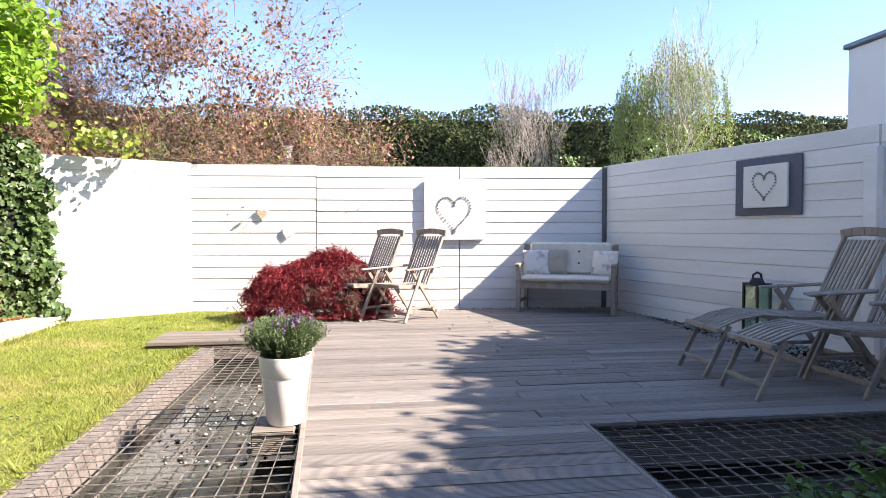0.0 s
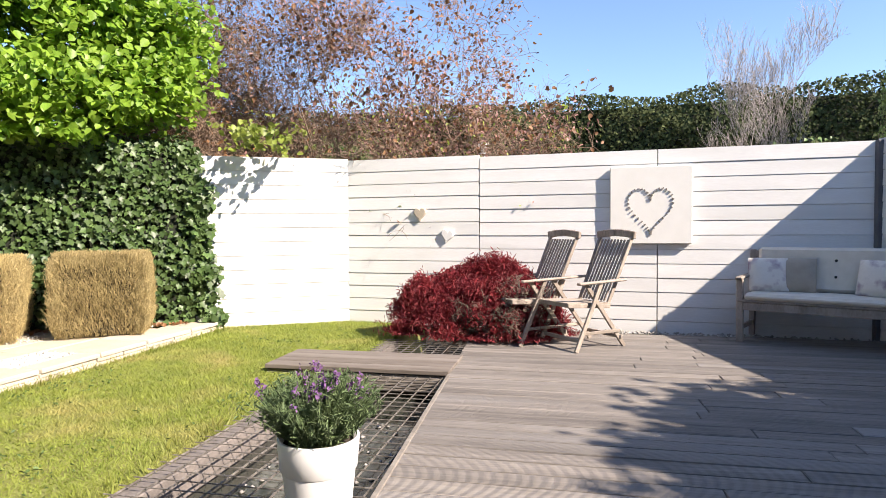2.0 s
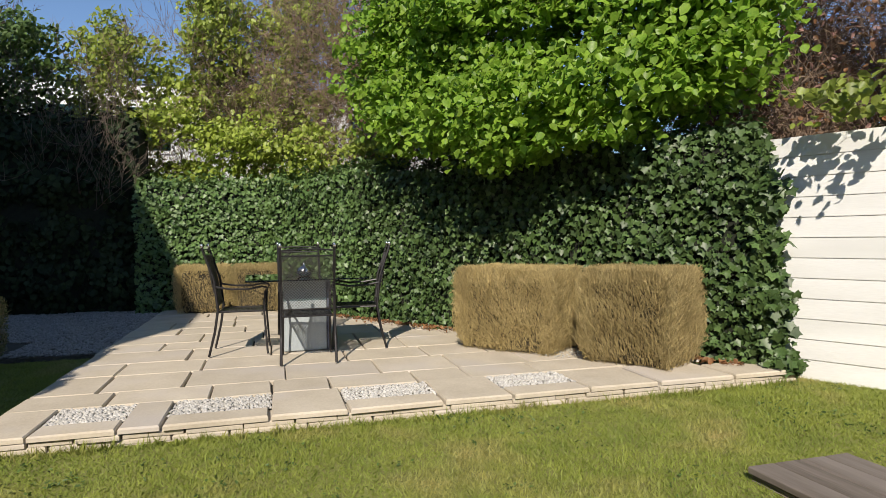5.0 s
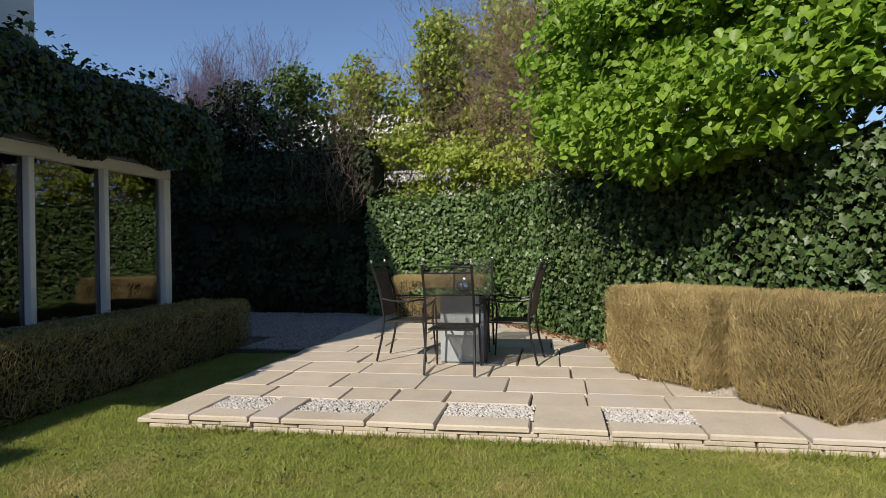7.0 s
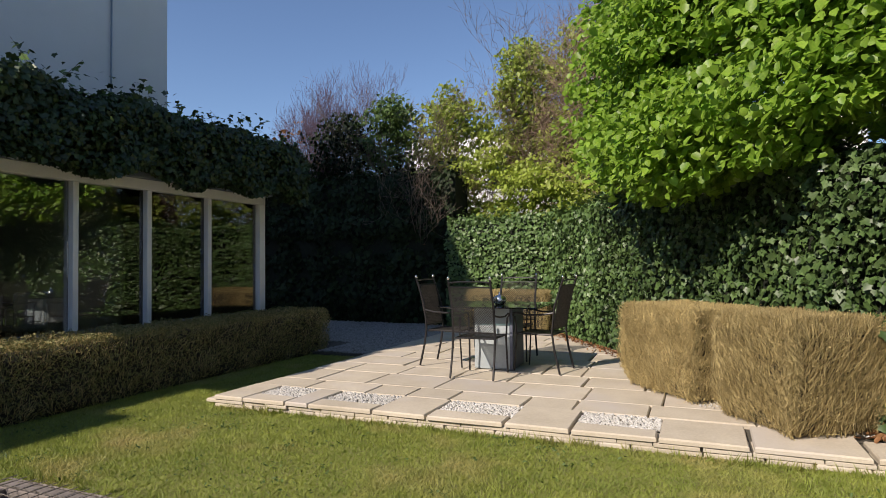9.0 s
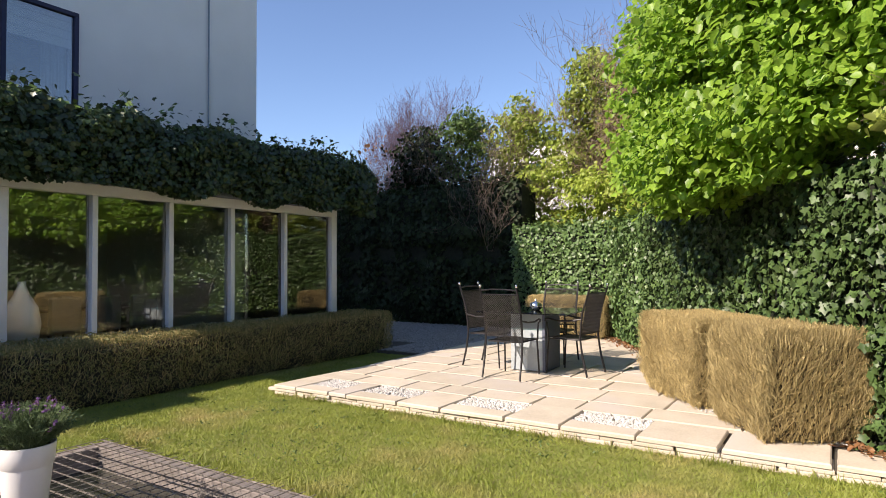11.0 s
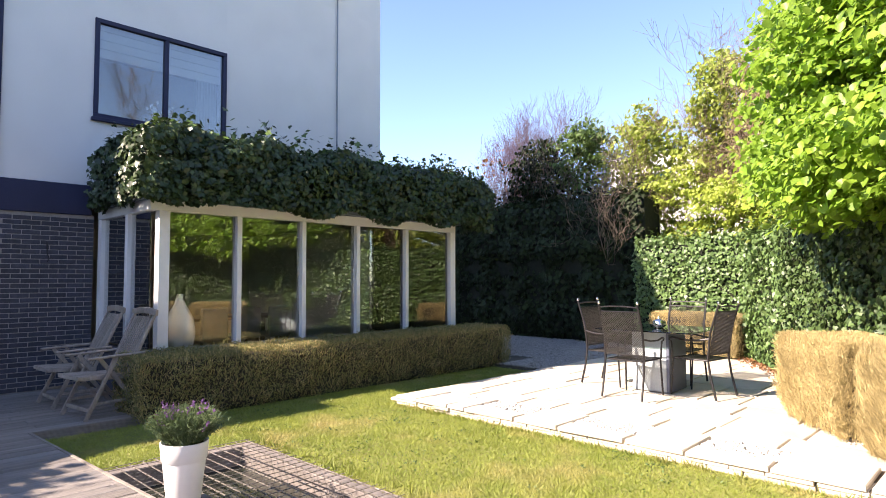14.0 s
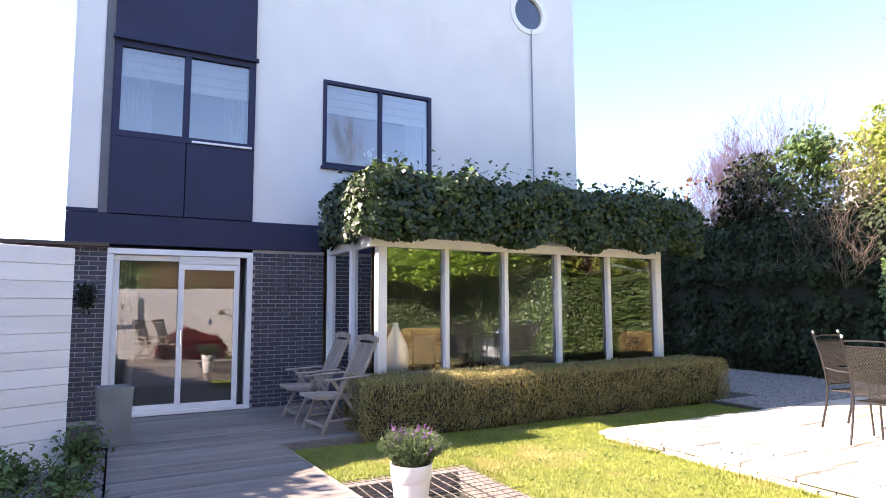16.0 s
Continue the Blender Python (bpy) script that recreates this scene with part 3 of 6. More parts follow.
def fence(p, q, label, height=2.02, side=1, z0=-0.06, boards=13, posts=2, lap=0.015, mat_=WHITE_BOARD):
    """White lapped boards from p to q, facing left of that way if side is 1."""
    p, q = Vector((*p, 0)), Vector((*q, 0))
    d = q - p
    t = thing("fence_panel", Matrix.Translation(p) @ pose(0, 0, 0, 0, 0, math.degrees(math.atan2(d.y, d.x))), label, "fence", "white garden fence", "structure")
    L = d.length
    bh = (height - z0) / boards
    fr = random.Random(int(L * 1000))
    for i in range(boards):
        z = z0 + i * bh
        bm = bmesh.new()
        s = side
        e = fr.uniform(-0.002, 0.002)
        prof = [(0.0, z + 0.001), (s * (lap - 0.001 + e), z + 0.002), (s * (lap + 0.001 + e), z + 0.007), (s * (0.011 + e), z + bh - 0.003), (0.0, z + bh - 0.001)]
        a = [bm.verts.new((0.0, y, zz)) for y, zz in prof]
        b = [bm.verts.new((L, y, zz)) for y, zz in prof]
        bm.faces.new(a)
        bm.faces.new(b[::-1])
        for k in range(5):
            j = (k + 1) % 5
            bm.faces.new((a[k], b[k], b[j], a[j]))
        bmesh.ops.recalc_face_normals(bm, faces=bm.faces[:])
        part("board", bm, mat_, t)
    part("backing", boxed((0, -s * 0.05, z0), (L, -s * 0.002, height)), mat_, t)
    for k in range(posts):
        x = (L - 0.09) * k / max(1, posts - 1)
        part("post", boxed((x, -s * 0.14, z0), (x + 0.09, -s * 0.052, height - 0.03), 0.004), mat_, t)
    return t


def along(p, q, f):
    return (p[0] + (q[0] - p[0]) * f, p[1] + (q[1] - p[1]) * f)


LBL = "white-painted lapped board fence panel, slightly weathered"
fence(FA, FB, "bright white board fence panel set at an angle beside the ivy", 2.04, -1, boards=12)
for a, b in ((0.0, 0.295), (0.297, 0.64), (0.642, 1.0)):
    fence(along(FB, FC, a), along(FB, FC, b), LBL, 2.0 if a else 2.02, -1)
fence(FC, along(FC, FD, 0.86), "white board fence panel in shade with a framed heart hung on it", 2.02, -1)
fence(along(FC, FD, 0.865), (5.1, 2.2), LBL, 2.02, -1)
fence((5.1, 2.2), (1.82, 0.62), "white board fence panel ending beside the brick wall", 2.05, -1)
cp = part("corner_post", boxed((-0.03, -0.03, -0.05), (0.03, 0.03, 2.0), 0.004), mat("dark_joint", (0.12, 0.12, 0.13)), m=pose(FC[0] - 0.015, FC[1] - 0.035, 0, 0, 0, 10))
tagged(cp, "narrow dark post in the corner of the fence", "post", kind="structure")
po = Vector((*along(FC, FD, 0.86), 0))
pp = part("fence_post", boxed((-0.06, -0.05, -0.05), (0.06, 0.05, 1.82), 0.006), WHITE_BOARD, m=Matrix.Translation(po) @ pose(-0.05, 0.0, 0, 0, 0, -75))
tagged(pp, "white square post standing proud of the fence", "post", kind="structure")


def ivy_wall(name, p, q, height, thick, leaf, size, dens, label, bulge=0.1, core=DARK_CORE, top=True, z0=-0.02, kind="", category="ivy"):
    """A dense leafy wall on the left-hand face and top of the line p-q."""
    p3, q3 = np.array((*p, 0.0)), np.array((*q, 0.0))
    d = q3 - p3
    L = np.linalg.norm(d)
    d = d / L
    nr = np.array((d[1], -d[0], 0.0))
    t = thing(name, pose(0, 0, 0), label, category, kind=kind)
    c = [p3[:2] + nr[:2] * (thick * 0.5), q3[:2] + nr[:2] * (thick * 0.5), q3[:2] - nr[:2] * thick * 0.5, p3[:2] - nr[:2] * thick * 0.5]
    # Solid filler whose dark colour stands in for shade behind the leaves.
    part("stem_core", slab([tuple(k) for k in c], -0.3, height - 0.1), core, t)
    n = int(L * height * dens)
    s, z = RNG.uniform(0, L, n), RNG.uniform(z0, height, n)
    pos = p3 + d * s[:, None]
    pos[:, 2] = z
    off = thick * 0.5 + 0.03 + RNG.uniform(0, 0.12, n) + lump(pos, 0.35, bulge)
    pos += nr * off[:, None]
    pos[:, 2] += lump(pos, 0.5, 0.1) * (z / height)
    nm = np.tile(nr + np.array((0, 0, 0.35)), (n, 1))
    if top:
        m = int(L * (thick + 0.2) * dens)
        tp = p3 + d * RNG.uniform(0, L, m)[:, None] + nr * RNG.uniform(-thick * 0.6, thick * 0.6, m)[:, None]
        tp[:, 2] = height + RNG.uniform(-0.1, 0.08, m) + lump(tp, 0.4, 0.12) + (RNG.random(m) ** 8) * 0.25
        pos = np.concatenate([pos, tp])
        nm = np.concatenate([nm, np.tile((0, 0, 1.0), (m, 1))])
    mesh_ob("leaves", ivy_mesh("leaves", pos, nm, size) if category == "ivy" else leaves_mesh("leaves", pos, nm, size, 0.95, 0.7, 0.45), leaf, t)
    return t


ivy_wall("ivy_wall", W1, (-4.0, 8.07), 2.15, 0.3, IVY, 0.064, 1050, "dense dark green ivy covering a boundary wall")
ivy_end = thing("ivy_fringe", pose(0, 0, 0), "loose ivy shoots spilling over the white panel", "ivy")


def fringe():
    n = 1700
    z = RNG.random(n) ** 1.2 * 2.1
    out = 0.05 + 0.16 * (1.1 - z / 2.1) + lump(np.stack([z * 3, z, z * 2], 1), 0.4, 0.09) + RNG.normal(size=n) * 0.05
    p = np.stack([-3.98 + out * 0.9 + RNG.normal(size=n) * 0.03, 7.9 + out * 0.35 + RNG.normal(size=n) * 0.06, z], 1)
    mesh_ob("leaf_mass", ivy_mesh("leaf_mass", p, np.tile((0.5, -0.7, 0.3), (n, 1)), 0.085), IVY, ivy_end)


fringe()
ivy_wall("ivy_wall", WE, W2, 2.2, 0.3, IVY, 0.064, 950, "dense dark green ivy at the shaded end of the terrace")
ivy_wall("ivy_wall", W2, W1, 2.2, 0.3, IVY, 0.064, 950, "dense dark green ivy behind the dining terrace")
ivy_wall("tall_hedge", W3, (-11.5, 1.6), 3.3, 0.7, EVERGREEN, 0.1, 330, "tall evergreen hedge with deep shade put into its leaf colour", 0.25, category="hedge")

# ---- house ----
FY = -1.83
ROOF = 8.7
house = thing("house", pose(0, 0, 0), "three-storey white rendered house with dark blue panels and dark brick base", "house", kind="structure")


def wall_piece(x0, x1, z0, z1, material, y0=FY - 0.3, y1=FY, name="wall"):
    return part(name, boxed((x0, y0, z0), (x1, y1, z1)), material, house)


WX0, WX1, WZ0, WZ1 = -3.32, -1.37, 3.72, 5.14
wall_piece(-6.6, WX0, 2.75, 6.6, RENDER_WALL)
wall_piece(WX0, WX1, 2.75, WZ0, RENDER_WALL)
wall_piece(WX0, WX1, WZ1, 6.6, RENDER_WALL)
wall_piece(WX1, -0.31, 2.75, 6.6, RENDER_WALL)
wall_piece(1.72, 2.08, 2.8, ROOF, RENDER_WALL)
wall_piece(-4.87, -0.31, 6.6, ROOF, RENDER_WALL)
wall_piece(-6.6, -6.07, 6.6, ROOF, RENDER_WALL)
wall_piece(-6.07, -4.87, 7.8, ROOF, RENDER_WALL)
RC = (-5.47, 7.2)


def round_hole():
    bm = bmesh.new()
    rings = []
    for y in (FY, FY - 0.3):
        inner, outer = [], []
        for k in range(32):
            a = 2 * math.pi * k / 32
            c, s = math.cos(a), math.sin(a)
            f = 0.6 / max(abs(c), abs(s))
            inner.append(bm.verts.new((RC[0] + 0.4 * c, y, RC[1] + 0.4 * s)))
            outer.append(bm.verts.new((RC[0] + f * c, y, RC[1] + f * s)))
        rings.append((inner, outer))
    (i0, o0), (i1, o1) = rings
    for k in range(32):
        j = (k + 1) % 32
        bm.faces.new((i0[k], i0[j], o0[j], o0[k]))
        bm.faces.new((i1[k], o1[k], o1[j], i1[j]))
        bm.faces.new((i0[k], i1[k], i1[j], i0[j]))
    bmesh.ops.recalc_face_normals(bm, faces=bm.faces[:])
    return bm


part("wall", round_hole(), RENDER_WALL, house)


def ring(r0, r1, y0, y1, segs=40):
    bm = bmesh.new()
    loops = []
    for r, y in ((r0, y0), (r1, y0), (r1, y1), (r0, y1)):
        loops.append([bm.verts.new((r * math.cos(2 * math.pi * k / segs), y, r * math.sin(2 * math.pi * k / segs))) for k in range(segs)])
    for a, b in zip(loops, loops[1:] + loops[:1]):
        for k in range(segs):
            j = (k + 1) % segs
            bm.faces.new((a[k], a[j], b[j], b[k]))
    bmesh.ops.recalc_face_normals(bm, faces=bm.faces[:])
    return bm


rw = thing("round_window", pose(RC[0], FY, RC[1]), "round white-framed porthole window in the rendered wall", "window", kind="structure")
part("window_frame", ring(0.33, 0.43, -0.08, 0.03), WHITE_FRAME, rw)
pane = part("pane", lathe(bmesh.new(), [(0.335, -0.004), (0.335, 0.004)], 40), GLASS, rw, m=pose(0, -0.03, 0, 90))
pane.visible_shadow = False
part("blind", boxed((-0.32, -0.1, -0.32), (0.32, -0.08, 0.32)), CURTAIN, rw, "white roller blind")

# side, back and inner walls, floors and roof
wall_piece(-6.6, -6.3, -0.3, ROOF, RENDER_WALL, -10.0, FY - 0.302)
wall_piece(1.78, 2.08, -0.3, ROOF, RENDER_WALL, -10.0, FY - 0.302)
wall_piece(-6.6, 2.08, -0.3, ROOF, RENDER_WALL, -10.3, -10.002)
part("roof", boxed((-6.65, -10.35, ROOF), (2.13, FY + 0.05, ROOF + 0.12), 0.02), ZINC, house)
part("inner_wall", boxed((-6.29, -6.6, 0.03), (1.77, -6.5, 2.5)), INTERIOR, house)
part("inner_wall", boxed((-6.29, -5.1, 2.83), (1.77, -5.0, 8.5)), INTERIOR, house)
part("inner_wall", boxed((-0.9, -4.99, 2.83), (-0.8, FY - 0.31, 8.5)), INTERIOR, house)
part("room_floor", boxed((-6.29, -6.5, -0.1), (1.77, FY - 0.02, 0.025)), INTERIOR_FLOOR, house)
part("room_ceiling", boxed((-6.29, -6.5, 2.505), (1.77, FY - 0.302, 2.8)), INTERIOR, house)
part("room_ceiling", boxed((-6.29, -4.99, 5.6), (1.77, FY - 0.302, 5.8)), INTERIOR, house)

# dark blue cladding
part("cladding", boxed((-1.38, FY - 0.3, 2.33), (2.08, FY + 0.03, 2.745), 0.006), NAVY, house, "dark blue band over the ground floor")
part("cladding", boxed((1.71, FY + 0.002, 2.75), (2.085, FY + 0.034, 2.8)), NAVY, house)
for x0, x1 in ((-0.3, 0.645), (0.655, 1.6)):
    part("cladding", boxed((x0, FY - 0.3, 2.75), (x1, FY + 0.05, 3.82), 0.006), NAVY, house, "dark blue panel under the window")
part("cladding", boxed((-0.3, FY - 0.3, 5.2), (1.6, FY + 0.05, ROOF), 0.006), NAVY, house, "dark blue panel over the window")
part("cladding", boxed((1.602, FY - 0.3, 2.75), (1.718, FY + 0.02, ROOF), 0.004), mat("dark_grey_strip", (0.14, 0.145, 0.16)), house)
part("downpipe", tube(bmesh.new(), [(RC[0] - 0.05, FY + 0.025, 6.85), (RC[0] - 0.05, FY + 0.025, 2.6)], 0.014), ZINC, house, "thin grey cable pipe below the round window")


def framed_window(name, x0, x1, z0, z1, y, bars, frame_mat, label, w=0.06, depth=0.08):
    """A window with its frame, mullions at bars and a pane in each light."""
    t = thing(name, pose(0, 0, 0), label, "window", kind="structure")
    part("window_frame", boxed((x0, y - depth, z0), (x1, y, z0 + w), 0.004), frame_mat, t)
    part("window_frame", boxed((x0, y - depth, z1 - w), (x1, y, z1), 0.004), frame_mat, t)
    for x in (x0, x1 - w):
        part("window_frame", boxed((x, y - depth, z0 + w + 0.001), (x + w, y, z1 - w - 0.001), 0.004), frame_mat, t)
    edges = [x0 + w] + [v for b in bars for v in (b - w * 0.5, b + w * 0.5)] + [x1 - w]
    for b in bars:
        part("mullion", boxed((b - w * 0.5, y - depth, z0 + w + 0.001), (b + w * 0.5, y, z1 - w - 0.001), 0.004), frame_mat, t)
    for a, b in zip(edges[::2], edges[1::2]):
        p = part("pane", boxed((a - 0.01, y - depth * 0.6, z0 + w - 0.01), (b + 0.01, y - depth * 0.6 + 0.006, z1 - w + 0.01)), GLASS, t)
        p.visible_shadow = False
    return t


w1 = framed_window("window_1", WX0, WX1, WZ0, WZ1, FY + 0.03, [-2.36], NAVY, "dark-framed two-light window with white blinds and curtains")
part("window_sill", boxed((WX0 - 0.03, FY + 0.002, WZ0 - 0.05), (WX1 + 0.03, FY + 0.06, WZ0 - 0.002), 0.004), NAVY, w1)
w2 = framed_window("window_2", -0.3, 1.6, 3.822, 5.198, FY + 0.05, [0.66], NAVY, "dark-framed bay window with white blinds and curtains", 0.09)
part("window_sill", boxed((-0.26, FY + 0.052, 3.835), (0.58, FY + 0.075, 3.865), 0.003), WHITE_FRAME, w2)
part("window_head", boxed((-0.33, FY + 0.052, 5.19), (1.63, FY + 0.12, 5.24), 0.004), NAVY, w2)


def curtain(x0, x1, z0, z1, y, label="white hanging curtain in soft folds"):
    bm = bmesh.new()
    n = 40
    lo, hi = [], []
    for i in range(n + 1):
        x = x0 + (x1 - x0) * i / n
        yy = y + 0.03 * math.sin(i * 1.15) + 0.01 * math.sin(i * 2.9)
        lo.append(bm.verts.new((x, yy, z0)))
        hi.append(bm.verts.new((x, yy * 0.5 + y * 0.5, z1)))
    for i in range(n):
        bm.faces.new((lo[i], lo[i + 1], hi[i + 1], hi[i]))
    bmesh.ops.solidify(bm, geom=bm.faces[:], thickness=0.006)
    c = part("curtain", bm, CURTAIN, smooth=True)
    return tagged(c, label, "curtain", "white curtains")


def blind(x0, x1, z0, z1, y):
    t = thing("roman_blind", pose(0, 0, 0), "white folded roman blind drawn half down", "blind", "white blinds")
    n = 4
    for i in range(n):
        a, b = z0 + (z1 - z0) * i / n, z0 + (z1 - z0) * (i + 1) / n
        part("fold", boxed((x0, y - 0.015 - 0.004 * (i % 2), a), (x1, y, b - 0.004), 0.004), CURTAIN, t)


blind(-2.34, WX1 - 0.06, 4.62, WZ1, FY - 0.09)
blind(WX0 + 0.06, -2.38, 4.62, WZ1, FY - 0.09)
blind(0.7, 1.5, 4.72, 5.19, FY - 0.09)
blind(-0.2, 0.62, 4.62, 5.19, FY - 0.09)
curtain(-3.3, -2.95, 3.5, 5.1, FY - 0.32)
curtain(1.1, 1.55, 3.4, 5.15, FY - 0.32)
curtain(-0.2, 0.1, 3.4, 5.15, FY - 0.32)
curtain(1.2, 1.62, 0.03, 2.3, FY - 0.45)
curtain(-0.42, -0.2, 0.03, 2.3, FY - 0.45)


def vase(name, m, profile, material, label):
    return tagged(part(name, lathe(bmesh.new(), profile, 24), material, m=m, smooth=True), label, "vase")


sill = part("inner_sill", boxed((WX0, FY - 0.3, WZ0 - 0.04), (WX1, FY - 0.055, WZ0 + 0.02)), WHITE_FRAME, house)
orchid = thing("orchid", pose(-2.36, FY - 0.18, WZ0 + 0.02), "white orchid with two flower heads in a pot", "plant")
part("pot", lathe(bmesh.new(), [(0.045, 0), (0.06, 0.11), (0.055, 0.11), (0.05, 0.09)], 16), POT_WHITE, orchid)
for sx in (-1, 1):
    part("stem", tube(bmesh.new(), [(0, 0, 0.09), (0.05 * sx, 0, 0.28), (0.11 * sx, 0, 0.34)], 0.005, 5), IVY, orchid)
    pp_ = np.array((0.11 * sx, 0, 0.3)) + RNG.normal(size=(40, 3)) * np.array((0.03, 0.03, 0.05))
    mesh_ob("flower_mass", leaves_mesh("flower_mass", pp_, np.tile((0, 1.0, 0), (40, 1)), 0.05), CANVAS, orchid)

# sliding door
door = thing("door_1", pose(0, 0, 0), "white-framed glazed sliding patio door with two leaves", "door", kind="structure")
part("door_frame", boxed((-0.33, FY - 0.12, 2.2), (1.58, FY + 0.02, 2.28), 0.004), WHITE_FRAME, door)
part("door_frame", boxed((-0.33, FY - 0.12, 0.06), (-0.25, FY + 0.02, 2.198), 0.004), WHITE_FRAME, door)
part("door_frame", boxed((1.5, FY - 0.12, 0.06), (1.58, FY + 0.02, 2.198), 0.004), WHITE_FRAME, door)
part("threshold", boxed((-0.33, FY - 0.12, 0.0), (1.58, FY + 0.03, 0.058), 0.006), WHITE_FRAME, door)


def leaf_door(x0, x1, y, top):
    w = 0.075
    l = part("door_leaf", boxed((x0, y, 0.06), (x1, y + 0.045, 0.06 + w), 0.004), WHITE_FRAME, door)
    part("rail", boxed((x0, y, top - w), (x1, y + 0.045, top), 0.004), WHITE_FRAME, l)
    for x in (x0, x1 - w):
        part("stile", boxed((x, y, 0.06 + w + 0.001), (x + w, y + 0.045, top - w - 0.001), 0.004), WHITE_FRAME, l)
    g = part("pane", boxed((x0 + w - 0.01, y + 0.018, 0.06 + w - 0.01), (x1 - w + 0.01, y + 0.026, top - w + 0.01)), GLASS, l)
    g.visible_shadow = False
    return l


leaf_door(0.6, 1.5, FY - 0.1, 2.195)
l2 = leaf_door(-0.15, 0.68, FY - 0.05, 2.08)
part("vent_grille", boxed((-0.15, FY - 0.05, 2.082), (0.68, FY - 0.005, 2.197), 0.004), WHITE_FRAME, door)
for k in range(4):
    part("slat", boxed((-0.12, FY - 0.006, 2.095 + k * 0.025), (0.65, FY + 0.004, 2.107 + k * 0.025), 0.002), WHITE_FRAME, door)
part("handle", tube(bmesh.new(), [(0.63, FY + 0.03, 0.95), (0.63, FY + 0.03, 1.15)], 0.01), SILVER, l2, "steel pull handle")

# brick fields
for bx0, bx1, nm in ((-1.42, -0.332, "brick_wall"), (1.582, 2.02, "brick_pier")):
    bw = thing(nm, pose(0, 0, 0), "dark blue-grey brick wall with pale mortar joints", "wall", kind="structure")
    part("mortar", boxed((bx0, FY - 0.3, -0.1), (bx1, FY - 0.012, 2.329)), MORTAR, bw)
    shared = bpy.data.meshes.new("brick")
    bm_ = boxed((-0.1, -0.05, -0.026), (0.1, 0.05, 0.026), 0.004)
    bm_.to_mesh(shared)
    bm_.free()
    row = 0
    z = 0.03
    while z < 2.31:
        x = bx0 - (0.105 if row % 2 else 0.0)
        while x < bx1 - 0.02:
            a, b = max(x, bx0), min(x + 0.2, bx1)
            if b - a > 0.03:
                mesh_ob("brick", shared, BRICK, bw, m=Matrix.LocRotScale(((a + b) / 2, FY - 0.052 + drng.uniform(-0.002, 0.002), z), None, ((b - a) / 0.2, 1, 1)))
            x += 0.212
        z += 0.0635
        row += 1
gw = part("garden_wall", boxed((2.022, FY - 0.25, -0.1), (2.75, FY - 0.01, 2.3), 0.006), BRICK)
tagged(gw, "dark brick garden wall beside the house", "wall", kind="structure")
wc = part("wall_coping", boxed((1.56, FY + 0.004, 2.285), (2.8, FY + 0.09, 2.34), 0.006), TABLE_WOOD)
tagged(wc, "dark wooden coping over the brick pier", "coping", kind="structure")

# wall lamp with a dried wreath shape beside the door
wl_ = thing("wall_lamp", pose(1.80, FY, 1.62), "dark round wall ornament fixed on the brick pier", "ornament")
part("plate", lathe(bmesh.new(), [(0.03, 0), (0.03, 0.03)], 12), IRON, wl_, m=pose(0, 0, 0, -90))
gpos = RNG.normal(size=(260, 3)) * np.array((0.05, 0.03, 0.07)) + np.array((0, 0.09, 0))
mesh_ob("leaves", leaves_mesh("leaves", gpos, np.tile((0, 1.0, 0.2), (260, 1)), 0.05), DARK_CORE, wl_)
hk = part("wall_hook", tube(bmesh.new(), [(-0.86, FY + 0.02, 1.95), (-0.86, FY + 0.03, 1.8), (-0.88, FY + 0.05, 1.72), (-0.86, FY + 0.07, 1.68)], 0.008, 6), IRON)
tagged(hk, "small dark iron hook on the brick wall", "hook")

# ---- conservatory ----
CY = 0.05
CX = [-1.64, -2.61, -3.6, -4.58, -5.6, -6.72]
cons = thing("conservatory", pose(0, 0, 0), "white-framed glazed garden room with a flat ivy-grown roof", "conservatory", kind="structure")
part("plinth", boxed((-6.76, CY - 0.16, -0.2), (-1.47, CY + 0.03, 0.55), 0.01), BRICK, cons)
part("side_plinth", boxed((-1.62, FY + 0.01, -0.2), (-1.47, CY - 0.165, 0.55), 0.01), BRICK, cons)
part("sill", boxed((-6.8, CY - 0.14, 0.552), (-1.46, CY + 0.06, 0.60), 0.006), ZINC, cons)
part("head_beam", boxed((-6.78, CY - 0.11, 2.27), (-1.46, CY + 0.03, 2.40), 0.006), WHITE_FRAME, cons)
part("side_beam", boxed((-1.575, FY + 0.01, 2.27), (-1.465, CY - 0.112, 2.40), 0.006), WHITE_FRAME, cons)
for i, x in enumerate(CX):
    w = 0.065 if i in (0, 5) else 0.034
    part("mullion", boxed((x - w, CY - 0.11, 0.602), (x + w, CY + 0.02, 2.268), 0.005), WHITE_FRAME, cons)
for a, b in zip(CX, CX[1:]):
    g = part("pane", boxed((b + 0.04, CY - 0.06, 0.602), (a - 0.04, CY - 0.052, 2.27)), GLASS, cons)
    g.visible_shadow = False
for y, w in ((FY + 0.08, 0.07), (-0.72, 0.045)):
    part("mullion", boxed((-1.58, y - w, 0.602), (-1.47, y + w, 2.268), 0.005), WHITE_FRAME, cons)
for y0, y1 in ((FY + 0.15, -0.765), (-0.675, CY - 0.11)):
    g = part("pane", boxed((-1.53, y0, 0.602), (-1.522, y1, 2.27)), GLASS, cons)
    g.visible_shadow = False
part("far_wall", boxed((-6.78, FY - 0.3, -0.2), (-6.66, CY - 0.165, 2.4)), RENDER_WALL, cons)
part("roof", boxed((-6.85, FY + 0.002, 2.402), (-1.4, CY + 0.12, 2.56), 0.01), ZINC, cons)
part("floor", boxed((-6.65, FY - 0.02, -0.1), (-1.63, CY - 0.17, 0.03)), INTERIOR_FLOOR, cons)
